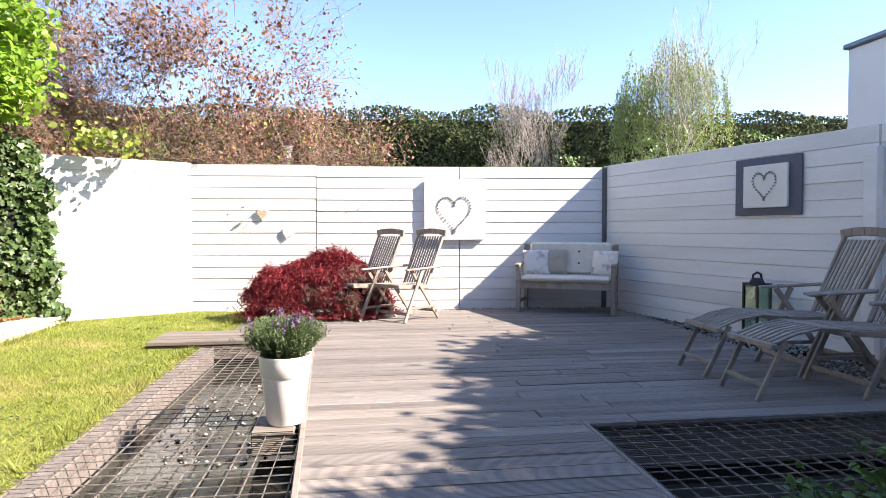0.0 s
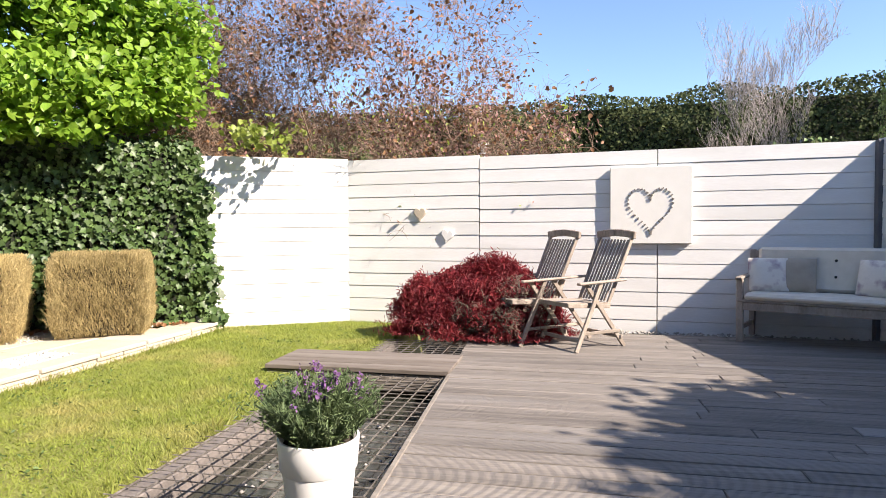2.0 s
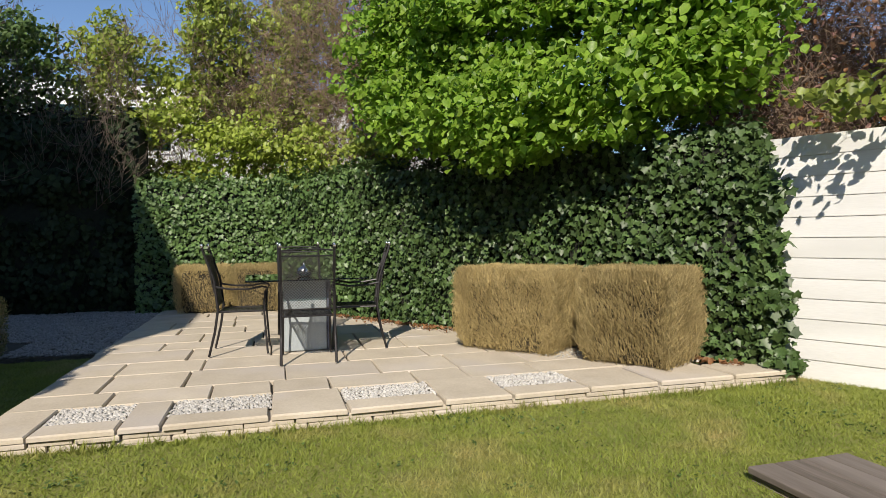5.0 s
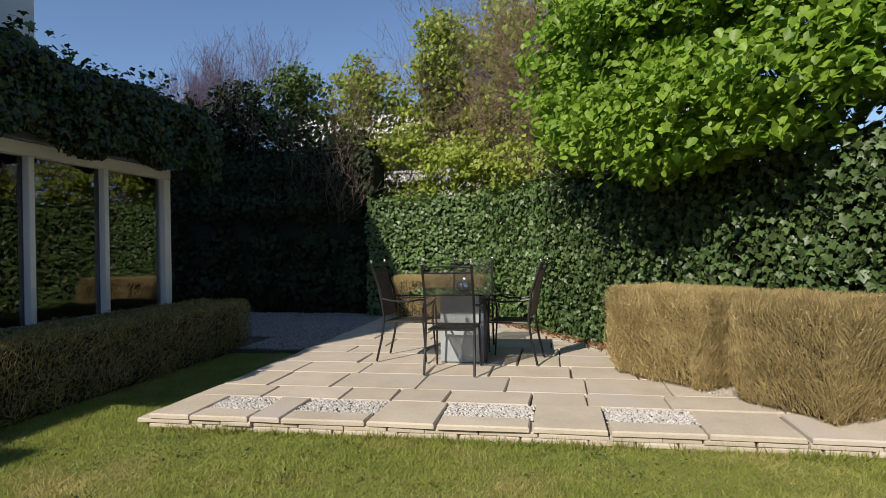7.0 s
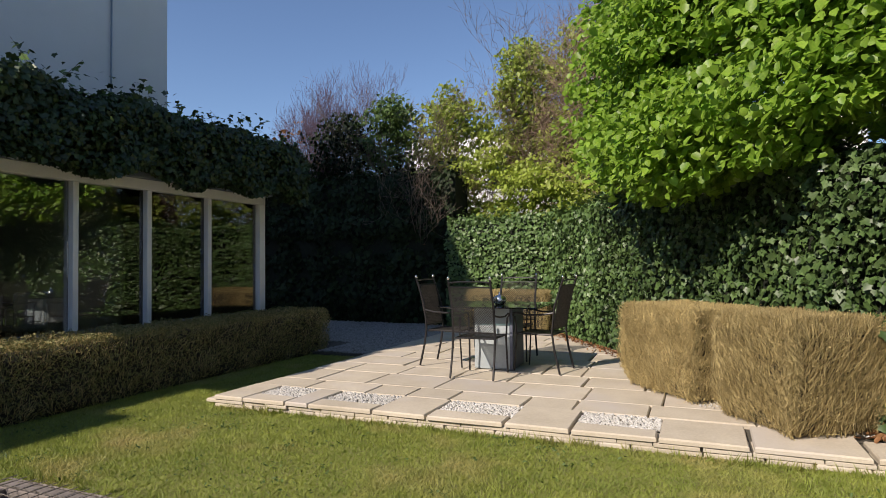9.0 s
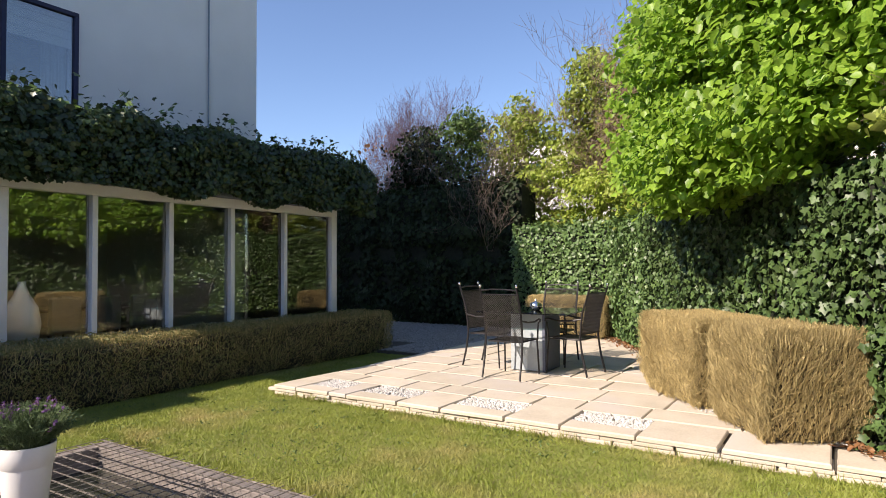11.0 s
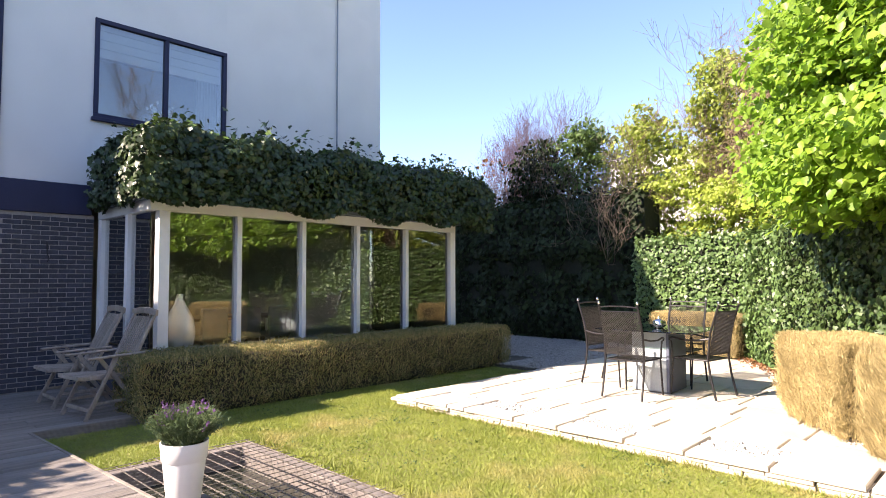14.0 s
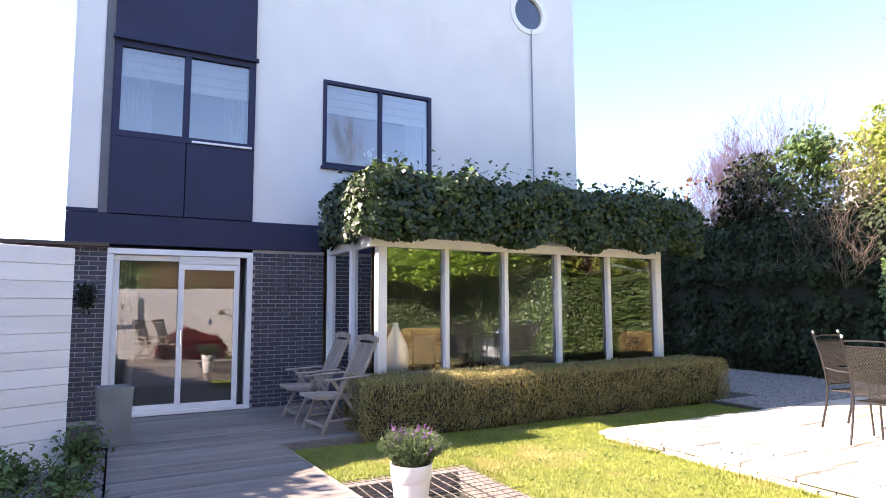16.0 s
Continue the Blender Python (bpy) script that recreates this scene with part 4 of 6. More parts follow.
side_c = curtain(0.0, 1.05, 0.05, 2.26, 0.0, "white curtain drawn along the side glazing")
side_c.matrix_basis = pose(-1.76, -1.74, 0, 0, 0, 90)
part("inner_ledge", boxed((-6.6, CY - 0.62, 0.44), (-1.85, CY - 0.17, 0.5), 0.006), WHITE_FRAME, cons)

vase("floor_vase", pose(-2.0, -0.32, 0.5), [(0.11, 0), (0.175, 0.12), (0.195, 0.27), (0.165, 0.45), (0.08, 0.6), (0.04, 0.7), (0.045, 0.75)], POT_WHITE, "tall white ceramic vase with a narrow neck")
vase("floor_vase", pose(-6.38, -0.36, 0.5), [(0.13, 0), (0.2, 0.1), (0.225, 0.2), (0.19, 0.34), (0.08, 0.45), (0.04, 0.52), (0.045, 0.56)], CERAMIC, "tall cream ceramic vase with a narrow neck")
dt = thing("dining_table", pose(-3.9, -3.0, 0.03), "dark wooden dining table inside the garden room", "table")
part("tabletop", boxed((-1.1, -0.45, 0.70), (1.1, 0.45, 0.75), 0.008), TABLE_WOOD, dt)
for sx in (-1, 1):
    for sy in (-1, 1):
        part("leg", boxed((sx * 1.0 - 0.04, sy * 0.36 - 0.04, 0), (sx * 1.0 + 0.04, sy * 0.36 + 0.04, 0.699), 0.005), TABLE_WOOD, dt)


def inner_chair(m):
    t = thing("dining_chair", m, "pale upholstered dining chair at the table", "chair", "chairs at the indoor table")
    part("seat", boxed((-0.23, -0.23, 0.4), (0.23, 0.23, 0.48), 0.03), SOFA, t)
    part("backrest", boxed((-0.23, -0.27, 0.42), (0.23, -0.2, 0.95), 0.03), SOFA, t)
    for sx in (-1, 1):
        for sy in (-1, 1):
            part("leg", boxed((sx * 0.19 - 0.02, sy * 0.19 - 0.02, 0), (sx * 0.19 + 0.02, sy * 0.19 + 0.02, 0.4)), TABLE_WOOD, t)
    return t


ic = inner_chair(pose(-4.5, -2.3, 0.03, 0, 0, 180))
for x in (-3.9, -3.3):
    copy_thing(ic, pose(x, -2.3, 0.03, 0, 0, 180))
sofa = thing("sofa", pose(0.4, -4.6, 0.03), "grey fabric sofa in the living room", "sofa")
part("seat", boxed((-0.9, -0.4, 0.08), (0.9, 0.4, 0.42), 0.05), SOFA, sofa)
part("backrest", boxed((-0.9, -0.48, 0.25), (0.9, -0.3, 0.8), 0.05), SOFA, sofa)
for sx in (-1, 1):
    part("armrest", boxed((sx * 0.98 - 0.1, -0.45, 0.05), (sx * 0.98 + 0.1, 0.42, 0.58), 0.04), SOFA, sofa)

# ivy crown on the flat roof
canopy = thing("roof_ivy", pose(0, 0, 0), "thick bushy ivy, shade put into its leaf colour, hanging over the flat roof edge", "ivy")
# Dark filler block painting the shaded depth of the canopy.
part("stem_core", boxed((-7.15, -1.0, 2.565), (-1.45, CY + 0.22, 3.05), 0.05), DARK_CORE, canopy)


def canopy_leaves():
    n = 25000
    u = RNG.random(n)
    x = RNG.uniform(-7.35, -1.28, n)
    pos = np.zeros((n, 3))
    nm = np.zeros((n, 3))
    front = u < 0.62
    top = (u >= 0.62) & (u < 0.88)
    end = u >= 0.88
    z = RNG.uniform(2.36, 3.22, n)
    pos[:, 0], pos[:, 2] = x, z
    pos[:, 1] = CY + 0.34 + RNG.uniform(-0.05, 0.14, n) - 1.3 * np.maximum(0, np.abs((z - 2.75) / 1.0) - 0.25) ** 1.6
    nm[:] = (0, 1, 0.4)
    pos[top, 1] = RNG.uniform(-1.2, 0.35, top.sum())
    pos[top, 2] = 3.2 + RNG.uniform(-0.08, 0.06, top.sum()) + (RNG.random(top.sum()) ** 9) * 0.3
    nm[top] = (0, 0.1, 1)
    sgn = np.where(RNG.random(end.sum()) < 0.75, 1.0, -1.0)
    ze = pos[end, 2]
    pos[end, 0] = np.where(sgn > 0, -1.32, -7.35) + sgn * (RNG.uniform(-0.08, 0.1, end.sum()) - 0.5 * np.maximum(0, np.abs(ze - 2.75) - 0.3))
    pos[end, 1] = RNG.uniform(-1.5, 0.3, end.sum())
    nm[end] = np.stack([sgn, 0 * sgn + 0.2, 0 * sgn + 0.3], 1)
    pos[:, 2] += lump(pos, 0.3, 0.11)
    pos[:, 1] += lump(pos + 3, 0.28, 0.1) * front
    mesh_ob("leaves", ivy_mesh("leaves", pos, nm, 0.068, 0.6), SHADED_IVY, canopy)
    m = 1500
    tp = np.stack([RNG.uniform(-7.3, -1.3, m), RNG.uniform(-0.2, 0.4, m), RNG.uniform(3.08, 3.3, m)], 1)
    tp[:, 2] += lump(tp, 0.3, 0.1) - 0.35 * np.maximum(0, tp[:, 1] - 0.2)
    sp = np.stack([RNG.uniform(-7.2, -1.4, 26), RNG.uniform(-0.3, 0.3, 26), np.full(26, 3.2)], 1)
    f = RNG.random((26, 9, 1))
    lean = np.stack([RNG.normal(size=26) * 0.25, RNG.normal(size=26) * 0.1, RNG.uniform(0.16, 0.42, 26)], 1)
    sh = (sp[:, None] + lean[:, None] * f).reshape(-1, 3) + RNG.normal(size=(26 * 9, 3)) * 0.015
    tp = np.concatenate([tp, sh])
    # Lighter leaf colour paints the light that falls on the canopy's top.
    mesh_ob("young_leaves", ivy_mesh("young_leaves", tp, np.tile((0.3, 0.1, 0.9), (len(tp), 1)), 0.07, 0.4), MIDGREEN, canopy, "lighter ivy leaves and shoots standing in for the lit top")
    mesh_ob("shoots", sticks_mesh("shoots", sp, sp + lean, 0.004), RUST_TWIG, canopy)["kind"] = "stuff"


canopy_leaves()

# ---- clipped hedges ----


def twig_box(name, m, sx, sy, sz, label, twig, leaf, n_twig, n_leaf, leaf_size, group="", tilt=0.24, z0=0.0, round_=0.2):
    """A clipped shrub: a dark core painting its inner shade, upright twigs breaking its faces, and small leaves."""
    t = thing(name, m, label, "hedge", group)
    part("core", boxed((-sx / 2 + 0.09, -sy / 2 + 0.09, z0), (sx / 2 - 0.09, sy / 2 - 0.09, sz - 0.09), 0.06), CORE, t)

    def shell(n, depth):
        a = np.array([sy * sz, sy * sz, sx * sz, sx * sz, sx * sy])
        f = RNG.choice(5, n, p=a / a.sum())
        p = np.stack([RNG.uniform(-sx / 2, sx / 2, n), RNG.uniform(-sy / 2, sy / 2, n), RNG.uniform(z0 + 0.03, sz, n)], 1)
        nm = np.zeros((n, 3))
        d = RNG.uniform(0, depth, n) + lump(p + m.translation.x, 0.2, 0.05)
        for k, (ax, sg) in enumerate(((0, 1), (0, -1), (1, 1), (1, -1), (2, 1))):
            s = f == k
            lim = (sx / 2, sy / 2, sz)[ax]
            p[s, ax] = sg * lim - sg * d[s]
            nm[s, ax] = sg
        # rounded shoulders, narrower foot
        over = np.maximum(0, p[:, 2] - (sz - round_)) / round_
        foot = np.maximum(0, 0.2 - p[:, 2]) / 0.2
        c = np.array((sx / 2, sy / 2))
        p[:, :2] -= np.sign(p[:, :2]) * np.minimum(np.abs(p[:, :2]), (0.05 * over ** 2 + 0.06 * foot)[:, None] * np.abs(p[:, :2]) / c)
        return p, nm

    p, nm = shell(n_twig, 0.1)
    d = unit(nm * 0.5 + np.array((0, 0, 0.9)) + RNG.normal(size=p.shape) * tilt)
    ln = RNG.uniform(0.035, 0.12, len(p))[:, None]
    q = p + d * ln * 0.5
    q[:, 2] = np.minimum(q[:, 2], sz + RNG.uniform(0, 0.03, len(q)))
    mesh_ob("twig_mass", sticks_mesh("twig_mass", p - d * ln * 0.5, q, RNG.uniform(0.0012, 0.0036, len(p))), twig, t)
    p, nm = shell(n_leaf, 0.07)
    mesh_ob("leaves", leaves_mesh("leaves", p, nm + np.array((0, 0, 0.4)), leaf_size, 0.5, 0.2, 0.8), leaf, t)
    return t


G = "straw-coloured clipped box shrubs"
twig_box("box_shrub", pose(-5.43, 6.3, 0.05, 0, 0, 38), 1.14, 0.82, 0.84, "dried straw-brown box shrub clipped to a block", STRAW, STRAW, 38000, 16000, 0.014, G, tilt=0.42)
twig_box("box_shrub", pose(-4.42, 7.1, 0.05, 0, 0, 33), 0.9, 0.86, 0.86, "dried straw-brown box shrub with bare twigs showing", STRAW, STRAW, 38000, 7000, 0.014, G, tilt=0.32)
twig_box("box_shrub", pose(-10.1, 2.72, 0.05, 0, 0, 86), 0.82, 0.7, 0.76, "dried straw-brown box shrub behind the table", STRAW, STRAW, 8000, 3000, 0.018, G, tilt=0.5)
twig_box("box_shrub", pose(-10.02, 3.58, 0.05, 0, 0, 80), 0.8, 0.7, 0.76, "dried straw-brown box shrub behind the table", STRAW, STRAW, 8000, 3000, 0.018, G, tilt=0.5)
twig_box("low_hedge", pose(-4.13, 0.62, -0.06), 6.16, 0.75, 0.7, "long low clipped hedge of olive-green twiggy leaves", STRAW, OLIVE, 16000, 44000, 0.026, tilt=0.5)

# ---- trees and shrubs behind the boundary ----


def crown(t, name, boxes, n, leaf, size, aspect=0.85, droop=0.6, jit=0.5, nrm=(0.4, -0.4, 0.7)):
    """Leaves gathered in hanging sprays inside soft ellipsoids (centre, radii)."""
    pos = []
    w = np.array([rx * ry * rz for _, (rx, ry, rz) in boxes]) ** 0.7
    for (c, r), k in zip(boxes, (n * w / w.sum()).astype(int)):
        m = max(6, k // 14)
        d = unit(RNG.normal(size=(m, 3))) * (RNG.random((m, 1)) ** 0.4)
        ctr = np.array(c) + d * np.array(r)
        i = RNG.integers(0, m, k)
        pos.append(ctr[i] + RNG.normal(size=(k, 3)) * np.array((0.14, 0.14, 0.05)) * (size / 0.1))
    pos = np.concatenate(pos)
    return mesh_ob(name, leaves_mesh(name, pos, np.tile(nrm, (len(pos), 1)), size, aspect, droop, jit), leaf, t)


def on_wall(s, out, z):
    """A place s metres from the white panel along the ivy wall, out metres in front of it."""
    d = Vector((W1[0] - W0[0], W1[1] - W0[1])).normalized()
    n = Vector((-d.y, d.x))
    return (W0[0] + d.x * s + n.x * out, W0[1] + d.y * s + n.y * out, z)


lime = thing("lime_tree", pose(0, 0, 0), "broad lime tree with fresh bright green hanging leaves", "tree")
for s_ in (1.4, 3.6):
    b_ = on_wall(s_, -0.45, -0.1)
    p, q, r, _ = limbs(b_, 3.0, 0.07, 0.9, 4, 4, seed=int(s_ * 10), up=0.6, first=0.9)
    keep = (q[:, 2] > 2.5) | (np.hypot(q[:, 0] - b_[0], q[:, 1] - b_[1]) < 0.3)
    p, q, r = p[keep], q[keep], r[keep] * 0.8
    mesh_ob("trunk", sticks_mesh("trunk", p, q, np.maximum(r, 0.006)), BARK, lime)
crown(lime, "crown", [(on_wall(0.95, 0.0, 2.85), (0.7, 0.8, 0.55)), (on_wall(0.75, -0.1, 3.6), (0.7, 0.8, 0.8)), (on_wall(1.7, 0.35, 2.6), (0.9, 0.9, 0.55)), (on_wall(3.0, 0.5, 2.65), (1.0, 1.0, 0.6)), (on_wall(4.3, 0.3, 2.9), (0.8, 0.8, 0.7)),
                     (on_wall(1.6, 0.0, 3.7), (1.0, 1.0, 0.8)), (on_wall(3.2, 0.2, 3.8), (1.2, 1.1, 0.9)), (on_wall(2.6, 0.0, 4.7), (1.2, 1.0, 0.7)), (on_wall(3.7, -0.2, 4.8), (1.0, 1.0, 0.6)), (on_wall(2.6, 0.75, 2.15), (0.6, 0.6, 0.25)), (on_wall(4.9, 0.1, 3.6), (0.9, 0.9, 0.9)), (on_wall(4.6, 0.0, 4.5), (0.9, 0.9, 0.8))], 40000, LIME, 0.09)

for at_, lb_, sd_, kd_, cl_ in (((-3.2, 10.8, -0.5), "half-bare tree with bronze young leaves above the fence", 5, 3, lambda q: q[:, 1] > -1.95),
                         ((-5.0, 9.7, -0.5), "half-bare tree with bronze young leaves behind the lime", 8, 4, lambda q: (q[:, 1] > -1.3) & (q[:, 1] + 0.5 * q[:, 0] > -1.6)),
                         ((-4.2, 10.3, -0.5), "many-stemmed half-bare tree with reddish young leaves", 14, 3, lambda q: (q[:, 1] > -1.5) & (q[:, 1] + 0.5 * q[:, 0] > -1.8))):
    ct_ = tree("copper_tree", at_, lb_, 2.9, 0.07, BRONZE, 0.065, 3000, RUST_TWIG, 0.09, seed=sd_, levels=5, kids=kd_, up=0.22, spread=1.0, clip=cl_)
    tips_ = limbs((0, 0, 0), 2.9, 0.07, 1.0, 5, kd_, seed=sd_, up=0.22)[3]
    tips_ = tips_[cl_(tips_)]
    for nm_, mt_, n_ in (("reddish_leaves", PINK_LEAF, 3200), ("yellow_leaves", YELLOWGREEN, 1300)):
        pk_ = tips_[RNG.integers(0, len(tips_), n_)] + RNG.normal(size=(n_, 3)) * 0.07
        if mt_ is YELLOWGREEN:
            pk_ = pk_[pk_[:, 2] < 3.4]
        mesh_ob(nm_, leaves_mesh(nm_, pk_, np.tile((0.3, -0.4, 0.7), (len(pk_), 1)), 0.055, 0.6, 0.5, 0.7), mt_, ct_)
# shoots of the tree behind arching over the white panel
PD, PN = np.array((0.886, 0.464, 0.0)), np.array((0.464, -0.886, 0.0))
mx_ = thing("overhanging_branches", pose(0, 0, 0), "bare crooked twigs and yellow-green leaves over the white panel", "shrub")


def overhang():
    g = np.random.default_rng(77)
    p, q, r, ends = [], [], [], []

    def shoot(a, d, length, rad, lv):
        n = 5 if lv == 0 else 3
        for i in range(n):
            d = unit(d + g.normal(size=3) * 0.3 + np.array((0, 0, -0.05)))
            b = a + d * length / n
            b[2] = max(b[2], 2.08)
            p.append(a), q.append(b), r.append(rad)
            if lv < 3 and g.random() < 0.85:
                shoot(b, unit(d * 0.8 + g.normal(size=3) * np.array((0.8, 0.8, 0.4))), length * g.uniform(0.4, 0.65), rad * 0.65, lv + 1)
            a, rad = b, rad * 0.85
        ends.append(a)

    for f in (0.45, 0.7, 0.95, 1.15, 1.35, 1.6, 1.8, 2.0, 2.2):
        st = np.array((FA[0], FA[1], 0.0)) + PD * f - PN * 0.1 + np.array((0, 0, g.uniform(2.12, 2.3)))
        shoot(st, unit(PN * g.uniform(0.5, 1.0) + PD * g.uniform(-0.3, 0.7) + np.array((0, 0, g.uniform(-0.05, 0.15)))), g.uniform(0.45, 0.75), 0.009, 0)
    mesh_ob("twig_mass", sticks_mesh("twig_mass", np.array(p), np.array(q), np.array(r)), RUST_TWIG, mx_)
    base = np.array((FA[0], FA[1], 0.0))
    c = np.concatenate([base + PD * g.uniform(0.5, 1.25, (26, 1)) + PN * g.uniform(0.15, 0.75, (26, 1)) + np.array((0, 0, 2.2)) + g.normal(size=(26, 3)) * np.array((0, 0, 0.08)),
                        base + PD * g.uniform(0.2, 1.5, (16, 1)) - PN * g.uniform(-0.05, 0.5, (16, 1)) + np.array((0, 0, 2.35)) + g.normal(size=(16, 3)) * np.array((0, 0, 0.15))])
    pos = c[g.integers(0, len(c), 250)] + g.normal(size=(250, 3)) * np.array((0.07, 0.07, 0.03))
    pos[:, 2] = np.maximum(pos[:, 2], 2.09)
    mesh_ob("leaves", leaves_mesh("leaves", pos, np.tile((0.4, -0.4, 0.7), (250, 1)), 0.085, 0.8, 0.5, 0.6), YELLOWGREEN, mx_)


overhang()


def behind_ivy(q):
    """True for points behind the overgrown boundary, or just over its top."""
    a, b = np.array(W2), np.array(W0)
    d = (b - a) / np.linalg.norm(b - a)
    out = (q[:, 0] - a[0]) * d[1] - (q[:, 1] - a[1]) * d[0]
    high = q[:, 2] > 2.45
    return ((out < -0.1) | (high & (out < 0.45)) | (q[:, 1] > 8.4)) | ((q[:, 0] < -12.0) & (q[:, 1] < 3.4)) | ((q[:, 0] < -11.1) & (q[:, 2] > 2.6))


def thicket(name, label, spots, height, material, seed, spread=0.9, up=0.3, r0=0.03, levels=4, kids=3):
    """Several many-branched bare stems standing together."""
    t = thing(name, pose(0, 0, 0), label, "shrub")
    for k, (x, y) in enumerate(spots):
        p, q, r, _ = limbs((x, y, -0.45), height, r0, spread, levels, kids, seed=seed + k, up=up, first=0.2, bend=0.32)
        keep, alive = behind_ivy(q), {tuple(np.round((x, y, -0.45), 5))}
        for i in range(len(p)):
            keep[i] &= tuple(np.round(p[i], 5)) in alive
            if keep[i]:
                alive.add(tuple(np.round(q[i], 5)))
        p, q, r = p[keep], q[keep], r[keep]
        mesh_ob("stem", sticks_mesh("stem", p, q, np.maximum(r * 0.8, 0.003)), material, t)
    return t


thicket("brown_thicket", "thicket of bare reddish-brown twigs above the fence", [(-4.0, 11.0), (-3.1, 11.4), (-2.4, 11.0), (-1.8, 11.6), (-1.3, 11.2), (-0.9, 11.9)], 1.75, RUST_TWIG, 200, 1.2, 0.12, levels=5)

# mixed hedge trees along the dark end
for k, (x, y, h, lf, n, nm_, lb, rr) in enumerate((
        (-9.4, 6.0, 2.5, BRONZE, 500, "hedge_tree", "half-bare brown-twigged tree with sparse leaves", 0.9),
        (-10.8, 5.0, 2.5, YELLOWGREEN, 1300, "hedge_tree", "half-bare tree with yellow-green young leaves", 0.9),
        (-12.0, 4.1, 3.3, YELLOWGREEN, 6200, "hedge_tree", "tall half-bare tree with yellow-green young leaves", 0.9),
        (-12.5, 2.6, 3.3, YELLOWGREEN, 7800, "hedge_tree", "tall leafy green tree in the hedge", 0.9),
        (-12.7, 0.7, 2.6, YELLOWGREEN, 6500, "hedge_tree", "leafy light green tree in the hedge", 1.0),
        (-12.7, -1.0, 2.6, MIDGREEN, 7000, "evergreen_tree", "leafy dark green tree in the hedge", 1.0),
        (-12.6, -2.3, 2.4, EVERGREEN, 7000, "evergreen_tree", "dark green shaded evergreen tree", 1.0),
        (-12.6, -3.9, 2.3, BRONZE, 200, "bare_shrub", "tall bare purplish twigged shrub", 0.9),
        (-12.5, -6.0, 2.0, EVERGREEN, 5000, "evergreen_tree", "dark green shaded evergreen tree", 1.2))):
    t_ = tree(nm_, (x, y, -0.5), lb, h, 0.06, lf, 0.1, 0, RUST_TWIG if lf is BRONZE else BARK, seed=20 + k, levels=5 if lf is BRONZE else 4, kids=3, up=0.6, spread=0.7)
    up_ = 1.2 if h > 3 else 0.35 if h > 2.5 else 0.0
    crown(t_, "crown", [((0, 0, 3.4 + up_), (rr, rr, 1.2)), ((0.3, 0.4, 4.6 + up_), (rr * 0.9, rr * 0.9, 0.9)), ((0.2, -0.5, 2.6), (rr, rr, 0.8)), ((-0.2, 0.1, 5.3 + up_), (rr * 0.6, rr * 0.6, 0.6))], n, lf, 0.1)
gs = thing("green_sprays", pose(0, 0, 0), "yellow-green leafy sprays showing above the ivy", "shrub")
crown(gs, "leaves", [((-9.0, 5.4, 2.6), (0.6, 0.5, 0.4)), ((-10.2, 4.5, 2.7), (0.6, 0.5, 0.5)), ((-11.0, 3.6, 3.0), (0.6, 0.5, 0.5)), ((-8.3, 6.0, 3.2), (0.6, 0.5, 0.7)), ((-11.5, 2.9, 2.9), (0.4, 0.6, 0.7)), ((-11.6, 2.0, 3.4), (0.4, 0.6, 0.5))], 5200, YELLOWGREEN, 0.085)


thicket("bare_thicket", "dense reddish-brown bare stems above the ivy", [(-12.5, 1.7), (-12.5, 2.3), (-12.5, 3.0), (-12.0, 4.0), (-11.3, 4.7), (-10.7, 5.0), (-10.1, 5.6), (-9.4, 6.0), (-10.4, 5.9), (-11.6, 5.0), (-12.2, 2.0), (-12.2, 2.7), (-12.1, 3.3), (-11.8, 4.4)], 2.9, RUST_TWIG, 230, 0.7, 0.45, levels=5)
thicket("bare_thicket", "tall purplish bare stems above the dark hedge", [(-12.6, -3.3), (-12.7, -3.9), (-12.8, -4.5), (-12.7, -5.1)], 2.75, PURPLE_TWIG, 260, 0.45, 0.8, levels=5)

# ---- distance ----
bank = thing("wooded_bank", pose(0, 0, 0), "long dense dark green hedge along a distant bank", "hedge", kind="stuff")


def far_hedge():
    n = 190000
    x = RNG.uniform(-40, 70, n)
    z = RNG.uniform(0.5, 8.0, n)
    y = 33 - 0.08 * x + RNG.uniform(-0.4, 0.6, n)
    p = np.stack([x, y, z], 1)
    p[:, 1] += lump(p, 2.2, 1.0) + lump(p + 5, 0.7, 0.35) + 0.25 * np.maximum(0, z - 5.5) ** 2
    p[:, 2] += lump(p, 1.5, 0.25) - 0.022 * np.maximum(0, x - 12)
    mesh_ob("leaves", leaves_mesh("leaves", p, np.tile((0.1, -0.8, 0.6), (n, 1)), 0.17, 0.7, 0.3, 0.8), BANK_LEAF, bank)
    # Dark slab in place of the shade deep in the bank's foliage.
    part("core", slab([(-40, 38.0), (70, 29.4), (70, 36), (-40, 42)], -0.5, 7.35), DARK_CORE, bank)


far_hedge()
fs = thing("bank_shrubs", pose(0, 0, 0), "lighter green spring shrubs in front of the bank", "shrub", kind="stuff")
crown(fs, "leaves", [((RNG.uniform(-12, 24), RNG.uniform(24, 28), RNG.uniform(1.5, 4.2)), (RNG.uniform(1.2, 2.5), 1.2, RNG.uniform(0.9, 1.7))) for _ in range(26)], 24000, MIDGREEN, 0.15, jit=0.8, nrm=(0.2, -0.7, 0.6))
tree("bare_tree", (5.0, 19.5, -0.5), "slender bare grey tree beyond the fence", 3.0, 0.07, MIDGREEN, 0.08, 0, mat("grey_bark", (0.36, 0.31, 0.28)), seed=31, levels=5, kids=3, spread=0.55, up=0.9)
